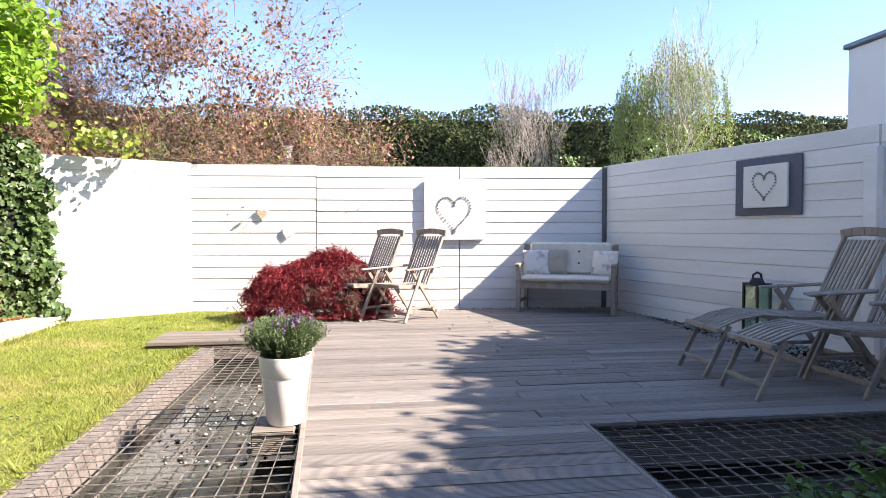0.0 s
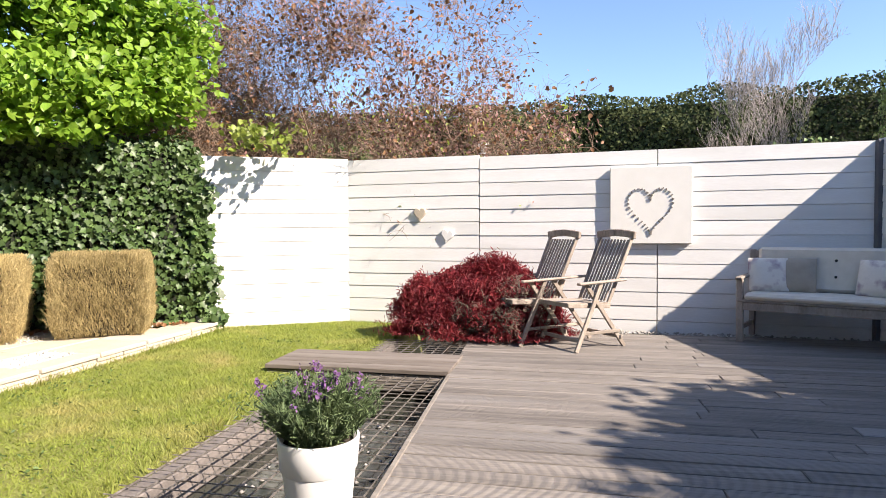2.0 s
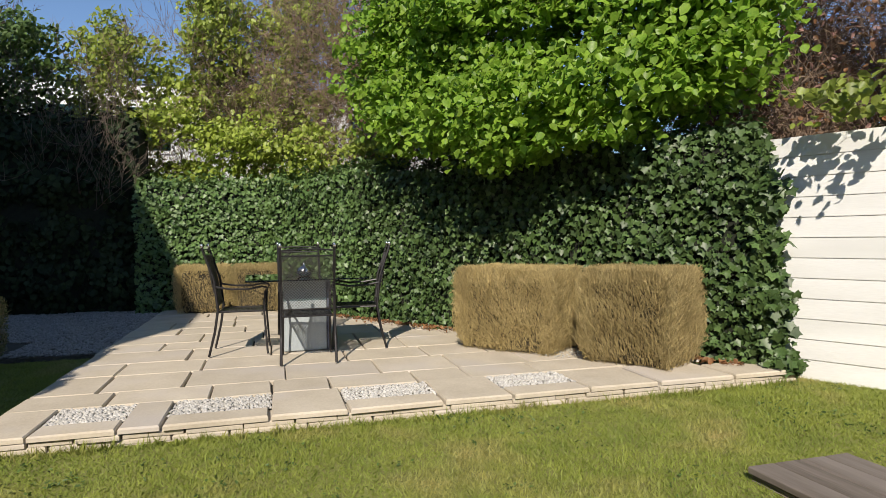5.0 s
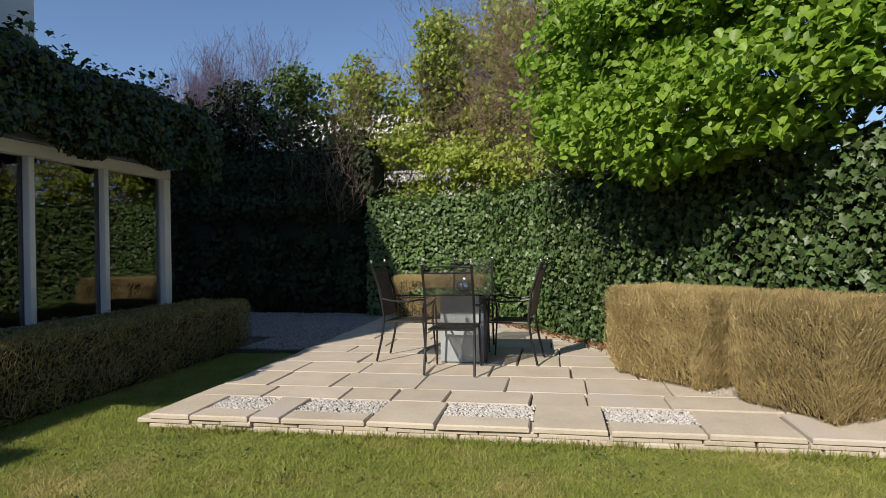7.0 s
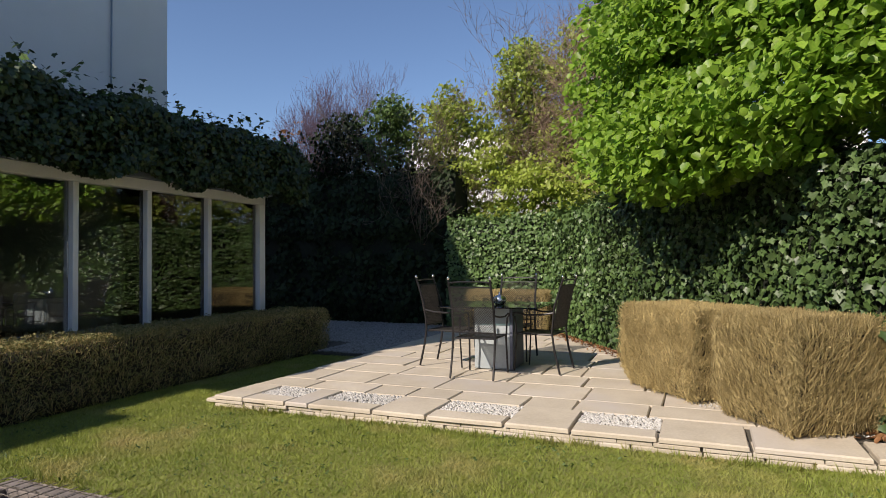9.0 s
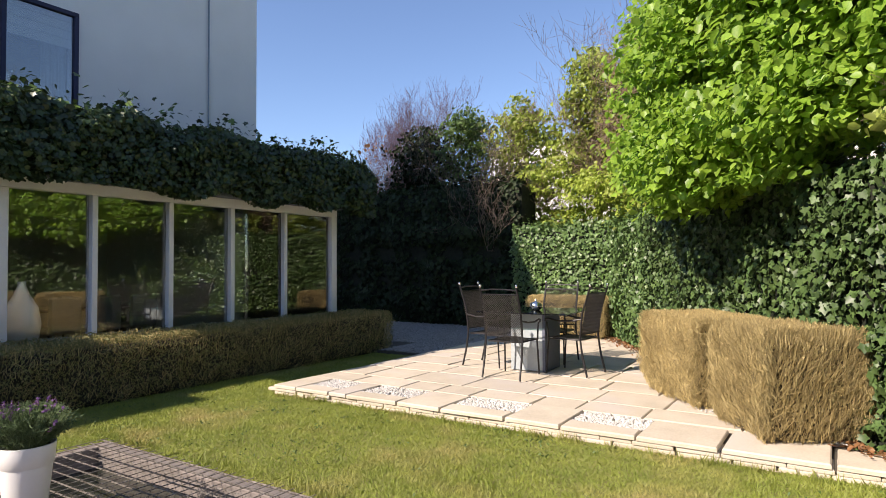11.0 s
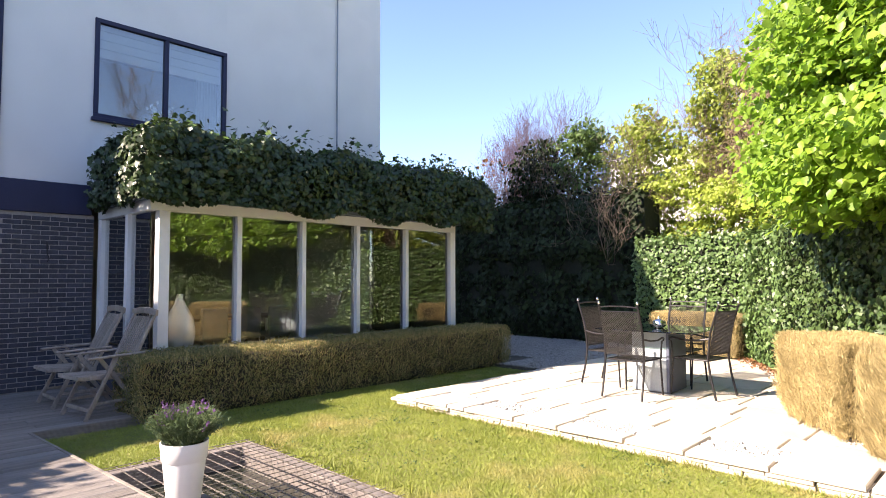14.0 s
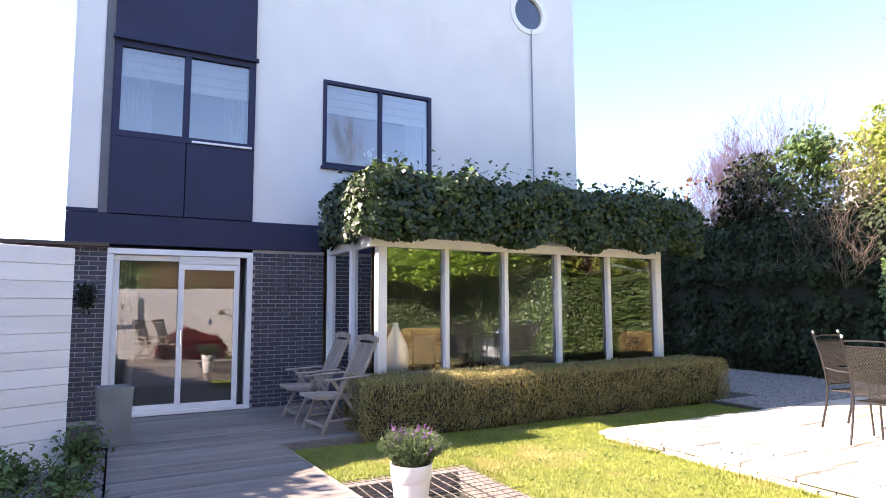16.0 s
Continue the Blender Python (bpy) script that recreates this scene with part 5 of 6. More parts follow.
bt_ = tree("birch_tree", (8.5, 16.6, -0.5), "weeping birch with fine fresh green foliage", 3.2, 0.07, BIRCH_LEAF, 0.1, 0, mat("birch_bark", (0.55, 0.50, 0.44)), seed=33, levels=4, kids=3, spread=0.5, up=0.8)
crown(bt_, "crown", [((0, 0, 3.4), (1.7, 1.2, 1.4)), ((0.4, 0, 5.0), (1.2, 1.0, 1.3)), ((0.7, 0, 6.2), (0.9, 0.6, 0.8)), ((-0.9, 0, 4.6), (0.6, 0.6, 0.8))], 4500, BIRCH_LEAF, 0.08, aspect=0.4, droop=0.85)


def weeping_strands():
    g = np.random.default_rng(91)
    n = 170
    a = g.uniform(0, 6.28, n)
    rad = np.sqrt(g.random(n)) * 1.7
    top = np.stack([0.35 + np.cos(a) * rad, np.sin(a) * rad * 0.7, 6.9 - 0.75 * rad + g.normal(size=n) * 0.35], 1)
    ln = g.uniform(0.8, 2.4, n)
    p, q = [], []
    for k in range(6):
        f0, f1 = k / 6, (k + 1) / 6
        sway = lambda f: np.stack([0.25 * f * np.cos(a), 0.2 * f * np.sin(a), -ln * f], 1)
        p.append(top + sway(f0)), q.append(top + sway(f1))
    p, q = np.concatenate(p), np.concatenate(q)
    mesh_ob("twig_mass", sticks_mesh("twig_mass", p, q, 0.006), RUST_TWIG, bt_)
    i, f = g.integers(0, len(p), 12000), g.random((12000, 1))
    pos = p[i] + (q[i] - p[i]) * f + g.normal(size=(12000, 3)) * 0.05
    mesh_ob("hanging_leaves", leaves_mesh("hanging_leaves", pos, np.tile((0.3, -0.6, 0.5), (12000, 1)), 0.07, 0.5, 0.8, 0.7), BIRCH_LEAF, bt_)


weeping_strands()
st_ = tree("garden_tree", (6.6, 2.0, -0.5), "leafy garden tree standing beyond the side fence", 2.3, 0.1, LIME, 0.11, 0, BARK, seed=41, levels=4, kids=4)
crown(st_, "crown", [((0, 0.2, 3.9), (1.3, 1.9, 1.1)), ((-0.3, -1.0, 3.5), (1.2, 1.2, 1.0)), ((0.2, 1.2, 4.3), (1.1, 1.1, 0.8)), ((0.6, -0.4, 4.8), (1.1, 1.3, 0.8)), ((-0.7, -1.1, 4.1), (1.0, 1.0, 0.7)), ((-1.0, -1.9, 4.3), (0.9, 0.7, 0.6))], 14000, LIME, 0.12)
lamp = thing("street_lamp", pose(-2.8, 24.3, -0.5), "slim grey street lamp beyond the fence", "street lamp")
part("pole", tube(bmesh.new(), [(0, 0, 0), (0, 0, 4.3)], 0.07, 8, 0.05), ZINC, lamp)
part("lantern_head", lathe(bmesh.new(), [(0.1, 4.3), (0.22, 4.75), (0.2, 4.85), (0.02, 4.95)], 12), WHITE_FRAME, lamp)
part("cap", lathe(bmesh.new(), [(0.27, 4.86), (0.05, 5.0)], 12), IRON, lamp)


def plain_house(name, x0, x1, y0, y1, h, label, material=RENDER_WALL):
    t = thing(name, pose(0, 0, 0), label, "house")
    part("wall", boxed((x0, y0, -0.5), (x1, y1, h), 0.02), material, t)
    part("roof", boxed((x0 - 0.06, y0 - 0.06, h + 0.002), (x1 + 0.06, y1 + 0.06, h + 0.09), 0.02), ZINC, t)
    return t


nb = plain_house("neighbour_house", 8.2, 14.0, 3.0, 9.4, 4.15, "white rendered neighbouring house beyond the fence")
part("awning", boxed((7.95, 7.2, 2.55), (8.19, 8.4, 2.6), 0.005), IRON, nb, "small dark canopy")
plain_house("neighbour_house", 5.2, 15.0, -12.0, -1.9, 6.8, "white rendered neighbouring house in the row")
wb = plain_house("apartment_building", -26.0, -20.0, -4.0, 11.0, 6.0, "white building with green-tinted windows behind the trees", WHITE_FRAME)
for k in range(6):
    w_ = part("window", boxed((-20.0, -3.0 + 2.3 * k, 3.9), (-19.95, -1.4 + 2.3 * k, 5.4)), WHITE_FRAME, wb)
    part("pane", boxed((-19.949, -2.9 + 2.3 * k, 4.0), (-19.93, -1.5 + 2.3 * k, 5.3)), TABLE_GLASS, w_)
fb = plain_house("far_house", 2.6, 4.0, -22.0, -16.0, 3.4, "pale house far behind the garden wall")


# ---- terrace stones ----
paving = thing("terrace_paving", pose(0, 0, 0), "pale sandstone terrace slabs with dark open joints", "paving", kind="structure")
trng = random.Random(11)


def stone_slab(x0, x1, y0, y1, z0, z1, parent, name="slab"):
    """A riven slab with slightly uneven corners."""
    bm = bmesh.new()
    j = lambda: trng.uniform(-0.006, 0.006)
    pts = [(x0 + j(), y0 + j()), (x1 + j(), y0 + j()), (x1 + j(), y1 + j()), (x0 + j(), y1 + j())]
    mx, my = (x0 + x1) / 2, (y0 + y1) / 2
    lo = [bm.verts.new((x, y, z0)) for x, y in pts]
    md = [bm.verts.new((x, y, z1 - 0.012)) for x, y in pts]
    e = 0.008
    hi = [bm.verts.new((x + (e if x < mx else -e), y + (e if y < my else -e), z1 + trng.uniform(-0.003, 0.002))) for x, y in pts]
    for a, b in ((lo, md), (md, hi)):
        for k in range(4):
            bm.faces.new((a[k], a[(k + 1) % 4], b[(k + 1) % 4], b[k]))
    bm.faces.new(hi)
    bm.faces.new(lo[::-1])
    return part(name, bm, STONE, parent)


def wall_y(x):
    """Where the ivy wall's foot stands for a given x."""
    return W0[1] + (W1[1] - W0[1]) / (W1[0] - W0[0]) * (x - W0[0]) - 0.25


POCKETS = [(2.38, 2.86), (3.12, 3.78), (4.3, 4.97), (5.5, 6.12)]
TZ = 0.055
y = 2.03
for a, b in POCKETS:
    stone_slab(-4.24, -3.62, y, a - 0.02, 0.018, TZ, paving)
    stone_slab(-3.84, -3.62, a, b - 0.015, 0.018, TZ, paving, "coping")
    y = b + 0.005
for a, b in ((6.12, 6.72), (6.74, 7.42), (7.44, 8.06)):
    stone_slab(-4.05 if a > 7 else -4.2, -3.62, a + 0.005, b - 0.01, 0.018, TZ, paving)
x = -4.26
row = 0
while x > -11.0:
    w = trng.choice((0.42, 0.55, 0.62, 0.5))
    y = 2.03 + (0.0 if row % 2 else trng.uniform(-0.02, 0.0))
    while y < 8:
        l = trng.choice((0.45, 0.62, 0.8, 0.95, 0.7))
        lim = wall_y(x - w / 2)
        y1 = min(y + l, lim)
        if y1 - y > 0.18:
            stone_slab(x - w + 0.01, x - 0.004, y + 0.006, y1 - 0.01, -0.01, TZ - 0.008 + trng.uniform(-0.003, 0.003), paving)
        y += l
        if y >= lim:
            break
    x -= w
    row += 1
edge = thing("terrace_edge", pose(0, 0, 0), "low dry-stacked edge of thin sandstone pieces", "edging", kind="structure")
for course in range(4):
    y = 2.02 - 0.1 * (course % 2)
    while y < 8.0:
        l = trng.uniform(0.22, 0.5)
        o = trng.uniform(-0.012, 0.012)
        stone_slab(-3.9, -3.635 + o, y, y + l - 0.012, -0.125 + course * 0.036, -0.092 + course * 0.036, edge, "stone")
        y += l
x = -3.7
while x > -6.5:
    l = trng.uniform(0.25, 0.5)
    stone_slab(x - l + 0.012, x, 2.04, 2.2, -0.1, -0.012, edge, "stone")
    x -= l
for a, b in POCKETS:
    pebbles("white_gravel_pocket", [(-4.24, a), (-3.86, a), (-3.86, b), (-4.24, b)], 0.036, 950, 0.017, PEBBLE, "white pebbles filling a gap in the paving")
pebbles("white_gravel_pocket", [(-5.3, 6.15), (-4.9, 6.25), (-4.3, 7.0), (-4.1, 7.5), (-4.3, 7.6), (-5.2, 6.6)], 0.05, 800, 0.016, PEBBLE, "white pebbles strewn at the foot of the box shrubs")


def litter():
    n = 900
    s_ = RNG.uniform(0.4, 8.0, n)
    pts = np.array([on_wall(a, 0.28 + abs(o), 0.07) for a, o in zip(s_, RNG.normal(size=n) * 0.12)])
    ob = mesh_ob("leaf_litter", leaves_mesh("leaf_litter", pts, np.tile((0, 0, 1.0), (n, 1)), 0.05, 0.7, 0.0, 0.5), BRONZE)
    tagged(ob, "dry brown leaves fallen along the ivy foot", "leaf litter", kind="stuff")


litter()


# ---- terrace furniture ----
def lattice(bm, o, u, v, w, h, n, t=0.003, s=0.006):
    """Crossed diagonal strips filling w by h in the plane of u and v."""
    o, u, v = Vector(o), Vector(u), Vector(v)
    nn = u.cross(v).normalized() * 0.0015
    st = (w + h) / n
    for k in range(1, n):
        c = k * st
        a = (c, 0.0) if c <= w else (w, c - w)
        b = (0.0, c) if c <= h else (c - h, h)
        beam(bm, o + u * a[0] + v * a[1] + nn, o + u * b[0] + v * b[1] + nn, s, t, 0)
        a2 = (w - a[0], a[1])
        b2 = (w - b[0], b[1])
        beam(bm, o + u * a2[0] + v * a2[1] - nn, o + u * b2[0] + v * b2[1] - nn, s, t, 0)
    return bm


def iron_chair(m, label, arms):
    """Faces +x; origin on the ground under the seat."""
    t = thing("garden_chair", m, label, "chair", "iron chairs round the glass table")
    for sy in (-1, 1):
        part("back_leg", tube(bmesh.new(), [(-0.31, sy * 0.25, 0), (-0.25, sy * 0.247, 0.25), (-0.22, sy * 0.245, 0.46), (-0.25, sy * 0.243, 0.75), (-0.36, sy * 0.243, 1.08)], 0.013, 6), IRON, t)
        part("finial", lathe(bmesh.new(), [(0.006, 0), (0.017, 0.012), (0.02, 0.024), (0.012, 0.04), (0.003, 0.044)], 10), SILVER, t, "polished ball finial", m=pose(-0.36, sy * 0.243, 1.078), smooth=True)
        part("front_leg", tube(bmesh.new(), [(0.25, sy * 0.235, 0), (0.235, sy * 0.23, 0.22), (0.22, sy * 0.225, 0.43)], 0.011, 6), IRON, t)
        if arms:
            part("armrest", tube(bmesh.new(), [(-0.24, sy * 0.245, 0.69), (-0.1, sy * 0.26, 0.665), (0.08, sy * 0.265, 0.66), (0.2, sy * 0.26, 0.685), (0.25, sy * 0.255, 0.675), (0.255, sy * 0.25, 0.65), (0.235, sy * 0.24, 0.635), (0.225, sy * 0.235, 0.55), (0.225, sy * 0.23, 0.43)], 0.011, 6), IRON, t)
    for z, x in ((1.05, -0.35), (1.0, -0.333), (0.5, -0.223)):
        part("back_rail", tube(bmesh.new(), [(x, -0.243, z), (x, -0.1, z + 0.012 * (z > 1)), (x, 0.1, z + 0.012 * (z > 1)), (x, 0.243, z)], 0.008, 6), IRON, t)
    part("backrest", lattice(bmesh.new(), (-0.225, -0.238, 0.5), (0, 1, 0), Vector((-0.105, 0, 0.5)).normalized(), 0.476, 0.508, 36, s=0.009), WOVEN, t, "woven metal mesh back")["kind"] = "stuff"
    part("seat", lattice(bmesh.new(), (-0.21, -0.215, 0.435), (1, 0, 0), (0, 1, 0), 0.43, 0.43, 32, s=0.007), WOVEN, t, "woven metal mesh seat")["kind"] = "stuff"
    for p0, p1 in (((-0.21, -0.22, 0.435), (0.22, -0.22, 0.435)), ((-0.21, 0.22, 0.435), (0.22, 0.22, 0.435)), ((0.22, -0.22, 0.435), (0.22, 0.22, 0.435)), ((-0.21, -0.22, 0.435), (-0.21, 0.22, 0.435))):
        part("seat_rail", tube(bmesh.new(), [p0, p1], 0.01, 6), IRON, t)
    return t


CL = "dark iron garden chair with woven metal mesh and ball finials"
iron_chair(pose(-5.52, 4.12, 0.055, 0, 0, 179), CL, True)
iron_chair(pose(-6.14, 3.5, 0.055, 0, 0, 88), CL, True)
iron_chair(pose(-6.12, 4.67, 0.055, 0, 0, -97), CL, True)
iron_chair(pose(-6.82, 4.12, 0.055, 0, 0, 2), CL, True)
gt = thing("garden_table", pose(-6.22, 4.12, 0.055, 0, 0, 2), "square green glass table on a pale blue-grey stone pedestal", "table")
part("tabletop", boxed((-0.56, -0.6, 0.74), (0.56, 0.6, 0.755), 0.004), TABLE_GLASS, gt, "clear green-edged glass top")
part("table_base", boxed((-0.2, -0.23, 0.0), (0.3, 0.21, 0.738), 0.008), PALE_BLUE, gt, "pale blue-grey stone block")
# Added dark slab: the pedestal's +y face, with its shade put into the colour.
part("table_base", boxed((-0.22, 0.212, 0.0), (0.32, 0.25, 0.738), 0.006), SLATE, gt, "dark slab painting the shaded side of the pedestal")
tp = thing("teapot", pose(-6.2, 4.13, 0.812), "small silver teapot standing on the glass table", "teapot")
part("body", lathe(bmesh.new(), [(0.05, 0), (0.085, 0.03), (0.08, 0.08), (0.03, 0.11), (0.012, 0.115), (0.012, 0.14), (0.004, 0.15)], 20), SILVER, tp, smooth=True)
part("spout", tube(bmesh.new(), [(0.07, 0, 0.04), (0.12, 0, 0.07), (0.14, 0, 0.1)], 0.014, 8, 0.008), SILVER, tp)
part("handle", tube(bmesh.new(), [(-0.07, 0, 0.09), (-0.12, 0, 0.08), (-0.125, 0, 0.04), (-0.08, 0, 0.025)], 0.007, 6), SILVER, tp)


# ---- deck furniture ----
def teak_chair(m, label, footrest=False):
    """A folding recliner that faces +x; origin on the ground under the seat."""
    t = thing("folding_chair", m, label, "chair", "grey teak folding chairs")
    W = 0.27
    b0, b1 = Vector((-0.20, 0, 0.40)), Vector((-0.50, 0, 1.05))
    bd = (b1 - b0).normalized()
    for sy in (-1, 1):
        part("leg", beam(bmesh.new(), (0.24, sy * W, 0.0), (-0.06, sy * W, 0.62), 0.025, 0.042), TEAK, t)
        part("leg", beam(bmesh.new(), (-0.38, sy * (W - 0.03), 0.0), (0.1, sy * (W - 0.03), 0.62), 0.025, 0.042), TEAK, t)
        part("armrest", beam(bmesh.new(), (-0.36, sy * (W + 0.005), 0.645), (0.22, sy * (W + 0.005), 0.625), 0.055, 0.024, 0.008), TEAK, t)
        part("seat_rail", beam(bmesh.new(), (-0.22, sy * (W - 0.055), 0.395), (0.27, sy * (W - 0.055), 0.425), 0.022, 0.04), TEAK, t)
        part("back_stile", beam(bmesh.new(), b0 + Vector((0, sy * 0.2, 0)), b1 + Vector((0, sy * 0.22, 0)), 0.026, 0.035), TEAK, t)
    for k in range(9):
        yy = (k - 4) * 0.042
        part("back_slat", beam(bmesh.new(), b0 + Vector((0.012, yy, 0.04)), b1 + Vector((0.008, yy * 1.05, -0.03)), 0.024, 0.012, 0.002), TEAK, t)
    hr = bmesh.new()
    pts = [(b1 + Vector((0, yy, 0.015 + 0.025 * (1 - (yy / 0.26) ** 2)))) for yy in (-0.26, -0.13, 0.0, 0.13, 0.26)]
    for a, b in zip(pts, pts[1:]):
        beam(hr, a, b, 0.035, 0.07, 0.006)
    part("head_rail", hr, TEAK, t)
    for k in range(9):
        yy = (k - 4) * 0.05
        part("seat_slat", beam(bmesh.new(), (-0.22, yy, 0.43 - 0.01), (0.3, yy, 0.447), 0.034, 0.014, 0.003), TEAK, t)
    part("front_rail", beam(bmesh.new(), (0.285, -0.235, 0.43), (0.285, 0.235, 0.43), 0.03, 0.04), TEAK, t)
    part("stretcher", beam(bmesh.new(), (0.19, -W, 0.1), (0.19, W, 0.1), 0.022, 0.035), TEAK, t)
    part("stretcher", beam(bmesh.new(), (-0.32, -W, 0.1), (-0.32, W, 0.1), 0.022, 0.035), TEAK, t)
    for sy in (-1, 1):
        part("side_bar", beam(bmesh.new(), (0.17, sy * (W - 0.015), 0.16), (-0.31, sy * (W - 0.015), 0.16), 0.018, 0.03), TEAK, t)
    if footrest:
        for k in range(8):
            yy = (k - 3.5) * 0.055
            fm = bmesh.new()
            pts = [(0.31, yy, 0.445), (0.5, yy, 0.46), (0.68, yy, 0.43), (0.84, yy, 0.37)]
            for a, b in zip(pts, pts[1:]):
                beam(fm, a, b, 0.034, 0.014, 0.003)
            part("footrest_slat", fm, TEAK, t)
        part("footrest_rail", beam(bmesh.new(), (0.86, -0.24, 0.355), (0.86, 0.24, 0.355), 0.045, 0.035), TEAK, t)
        part("footrest_rail", beam(bmesh.new(), (0.34, -0.24, 0.42), (0.34, 0.24, 0.42), 0.03, 0.03), TEAK, t)
        for sy in (-1, 1):
            part("footrest_leg", beam(bmesh.new(), (0.76, sy * 0.2, 0.38), (0.95, sy * 0.2, 0.0), 0.022, 0.035), TEAK, t)
        part("footrest_bar", beam(bmesh.new(), (0.9, -0.2, 0.1), (0.9, 0.2, 0.1), 0.02, 0.03), TEAK, t)
    return t


TL = "weathered grey teak folding chair with slatted back"
teak_chair(pose(0.52, 7.5, 0, 0, 0, 220), TL + " beside the red maple")
teak_chair(pose(0.0, 7.7, 0, 0, 0, 219), TL + " beside the red maple")
teak_chair(pose(3.46, 3.76, 0, 0, 0, 180), "weathered grey teak recliner with its footrest out", True)
teak_chair(pose(3.5, 4.38, 0, 0, 0, 178), "weathered grey teak recliner with its footrest out", True)
teak_chair(pose(-0.88, 0.3, 0, 0, 0, 8), TL + " by the low hedge")
teak_chair(pose(-0.84, -0.6, 0, 0, 0, 2), TL + " by the brick wall")


def cushion(bm, w, h, d, bulge=0.5):
    """A soft pillow, w by h, d thick, upright in x and z."""
    n = 10
    for sgn in (-1, 1):
        g = [[bm.verts.new((w * (i / n - 0.5), sgn * d * 0.5 * max(0.02, (1 - abs(2 * i / n - 1) ** 3) * (1 - abs(2 * k / n - 1) ** 3)) ** bulge, h * k / n)) for k in range(n + 1)] for i in range(n + 1)]
        for i in range(n):
            for k in range(n):
                f = (g[i][k], g[i + 1][k], g[i + 1][k + 1], g[i][k + 1])
                bm.faces.new(f if sgn < 0 else f[::-1])
    bmesh.ops.remove_doubles(bm, verts=bm.verts[:], dist=0.002)
    return bm


def bench(m):
    """Faces -y; origin on the ground at the middle."""
    t = thing("garden_bench", m, "weathered grey wooden two-seat bench with cream cushions", "bench")
    for sx in (-1, 1):
        x = sx * 0.62
        part("front_leg", boxed((x - 0.03, -0.28, 0), (x + 0.03, -0.22, 0.62), 0.006), TEAK, t)
        part("back_leg", beam(bmesh.new(), (x, 0.26, 0), (x, 0.31, 0.9), 0.055, 0.055), TEAK, t)
        part("armrest", beam(bmesh.new(), (x, -0.33, 0.635), (x, 0.29, 0.645), 0.065, 0.03, 0.01), TEAK, t)
        part("side_rail", beam(bmesh.new(), (x, -0.22, 0.36), (x, 0.25, 0.36), 0.03, 0.07), TEAK, t)
        part("stretcher", beam(bmesh.new(), (x, -0.22, 0.14), (x, 0.25, 0.14), 0.03, 0.045), TEAK, t)
    part("apron", boxed((-0.59, -0.28, 0.32), (0.59, -0.25, 0.4), 0.005), TEAK, t)
    for k in range(5):
        part("seat_slat", boxed((-0.64, -0.29 + k * 0.115, 0.402), (0.64, -0.19 + k * 0.115, 0.422), 0.004), TEAK, t)
    part("back_rail", boxed((-0.6, 0.28, 0.82), (0.6, 0.32, 0.89), 0.006), TEAK, t)
    part("back_rail", boxed((-0.6, 0.27, 0.46), (0.6, 0.3, 0.52), 0.006), TEAK, t)
    for k in range(11):
        x = -0.55 + k * 0.11
        part("back_slat", boxed((x - 0.02, 0.285, 0.521), (x + 0.02, 0.3, 0.819), 0.003), TEAK, t)
    return t


BM = pose(2.77, 7.93, 0, 0, 0, -27)
bench(BM)
sc_ = part("seat_cushion", boxed((-0.58, -0.3, 0.424), (0.58, 0.2, 0.49), 0.025), CLOTH, m=BM)
tagged(sc_, "flat cream seat cushion lying on the bench", "cushion", "bench cushions")
bc = thing("back_cushion", BM @ pose(0, 0.235, 0.49, -7), "cream buttoned back cushion leaning on the bench", "cushion", "bench cushions")
part("pad", boxed((-0.56, -0.045, 0.0), (0.56, 0.04, 0.44), 0.03), CLOTH, bc)
for r_ in range(2):
    for c_ in range(4):
        part("button", lathe(bmesh.new(), [(0.012, 0), (0.014, 0.006), (0.004, 0.01)], 8), IRON, bc, m=pose(-0.39 + c_ * 0.26, -0.045, 0.15 + r_ * 0.16, 90))
for x_, rz_, mt_, lb_ in ((-0.42, 18, FLOWERY, "cream floral scatter cushion on the bench"), (-0.2, 5, CLOTH_DARK, "plain beige scatter cushion on the bench"), (0.47, -20, FLOWERY, "cream floral scatter cushion on the bench")):
    pl = part("scatter_cushion", cushion(bmesh.new(), 0.36, 0.34, 0.13), mt_, m=BM @ pose(x_, 0.02 if mt_ is FLOWERY else 0.1, 0.492, -16, 0, rz_), smooth=True)
    tagged(pl, lb_, "cushion", "bench cushions")

lan = thing("lantern", pose(3.97, 5.66, -0.02, 0, 0, 12), "tall dark metal lantern with greenish glass panes", "lantern")
part("base", boxed((-0.095, -0.095, 0), (0.095, 0.095, 0.03), 0.005), IRON, lan)
part("top_plate", boxed((-0.098, -0.098, 0.56), (0.098, 0.098, 0.585), 0.005), IRON, lan)
for sx in (-1, 1):
    for sy in (-1, 1):
        part("corner_post", boxed((sx * 0.085 - 0.01, sy * 0.085 - 0.01, 0.031), (sx * 0.085 + 0.01, sy * 0.085 + 0.01, 0.559)), IRON, lan)
    part("pane", boxed((sx * 0.085 - 0.002, -0.074, 0.035), (sx * 0.085 + 0.002, 0.074, 0.555)), LANTERN_GLASS, lan)
    part("pane", boxed((-0.074, sx * 0.085 - 0.002, 0.035), (0.074, sx * 0.085 + 0.002, 0.555)), LANTERN_GLASS, lan)
part("hood", lathe(bmesh.new(), [(0.1, 0.586), (0.07, 0.63), (0.06, 0.635)], 4), IRON, lan)
part("carry_handle", tube(bmesh.new(), [(-0.06, 0, 0.62), (-0.05, 0, 0.67), (0, 0, 0.69), (0.05, 0, 0.67), (0.06, 0, 0.62)], 0.012, 6), IRON, lan)
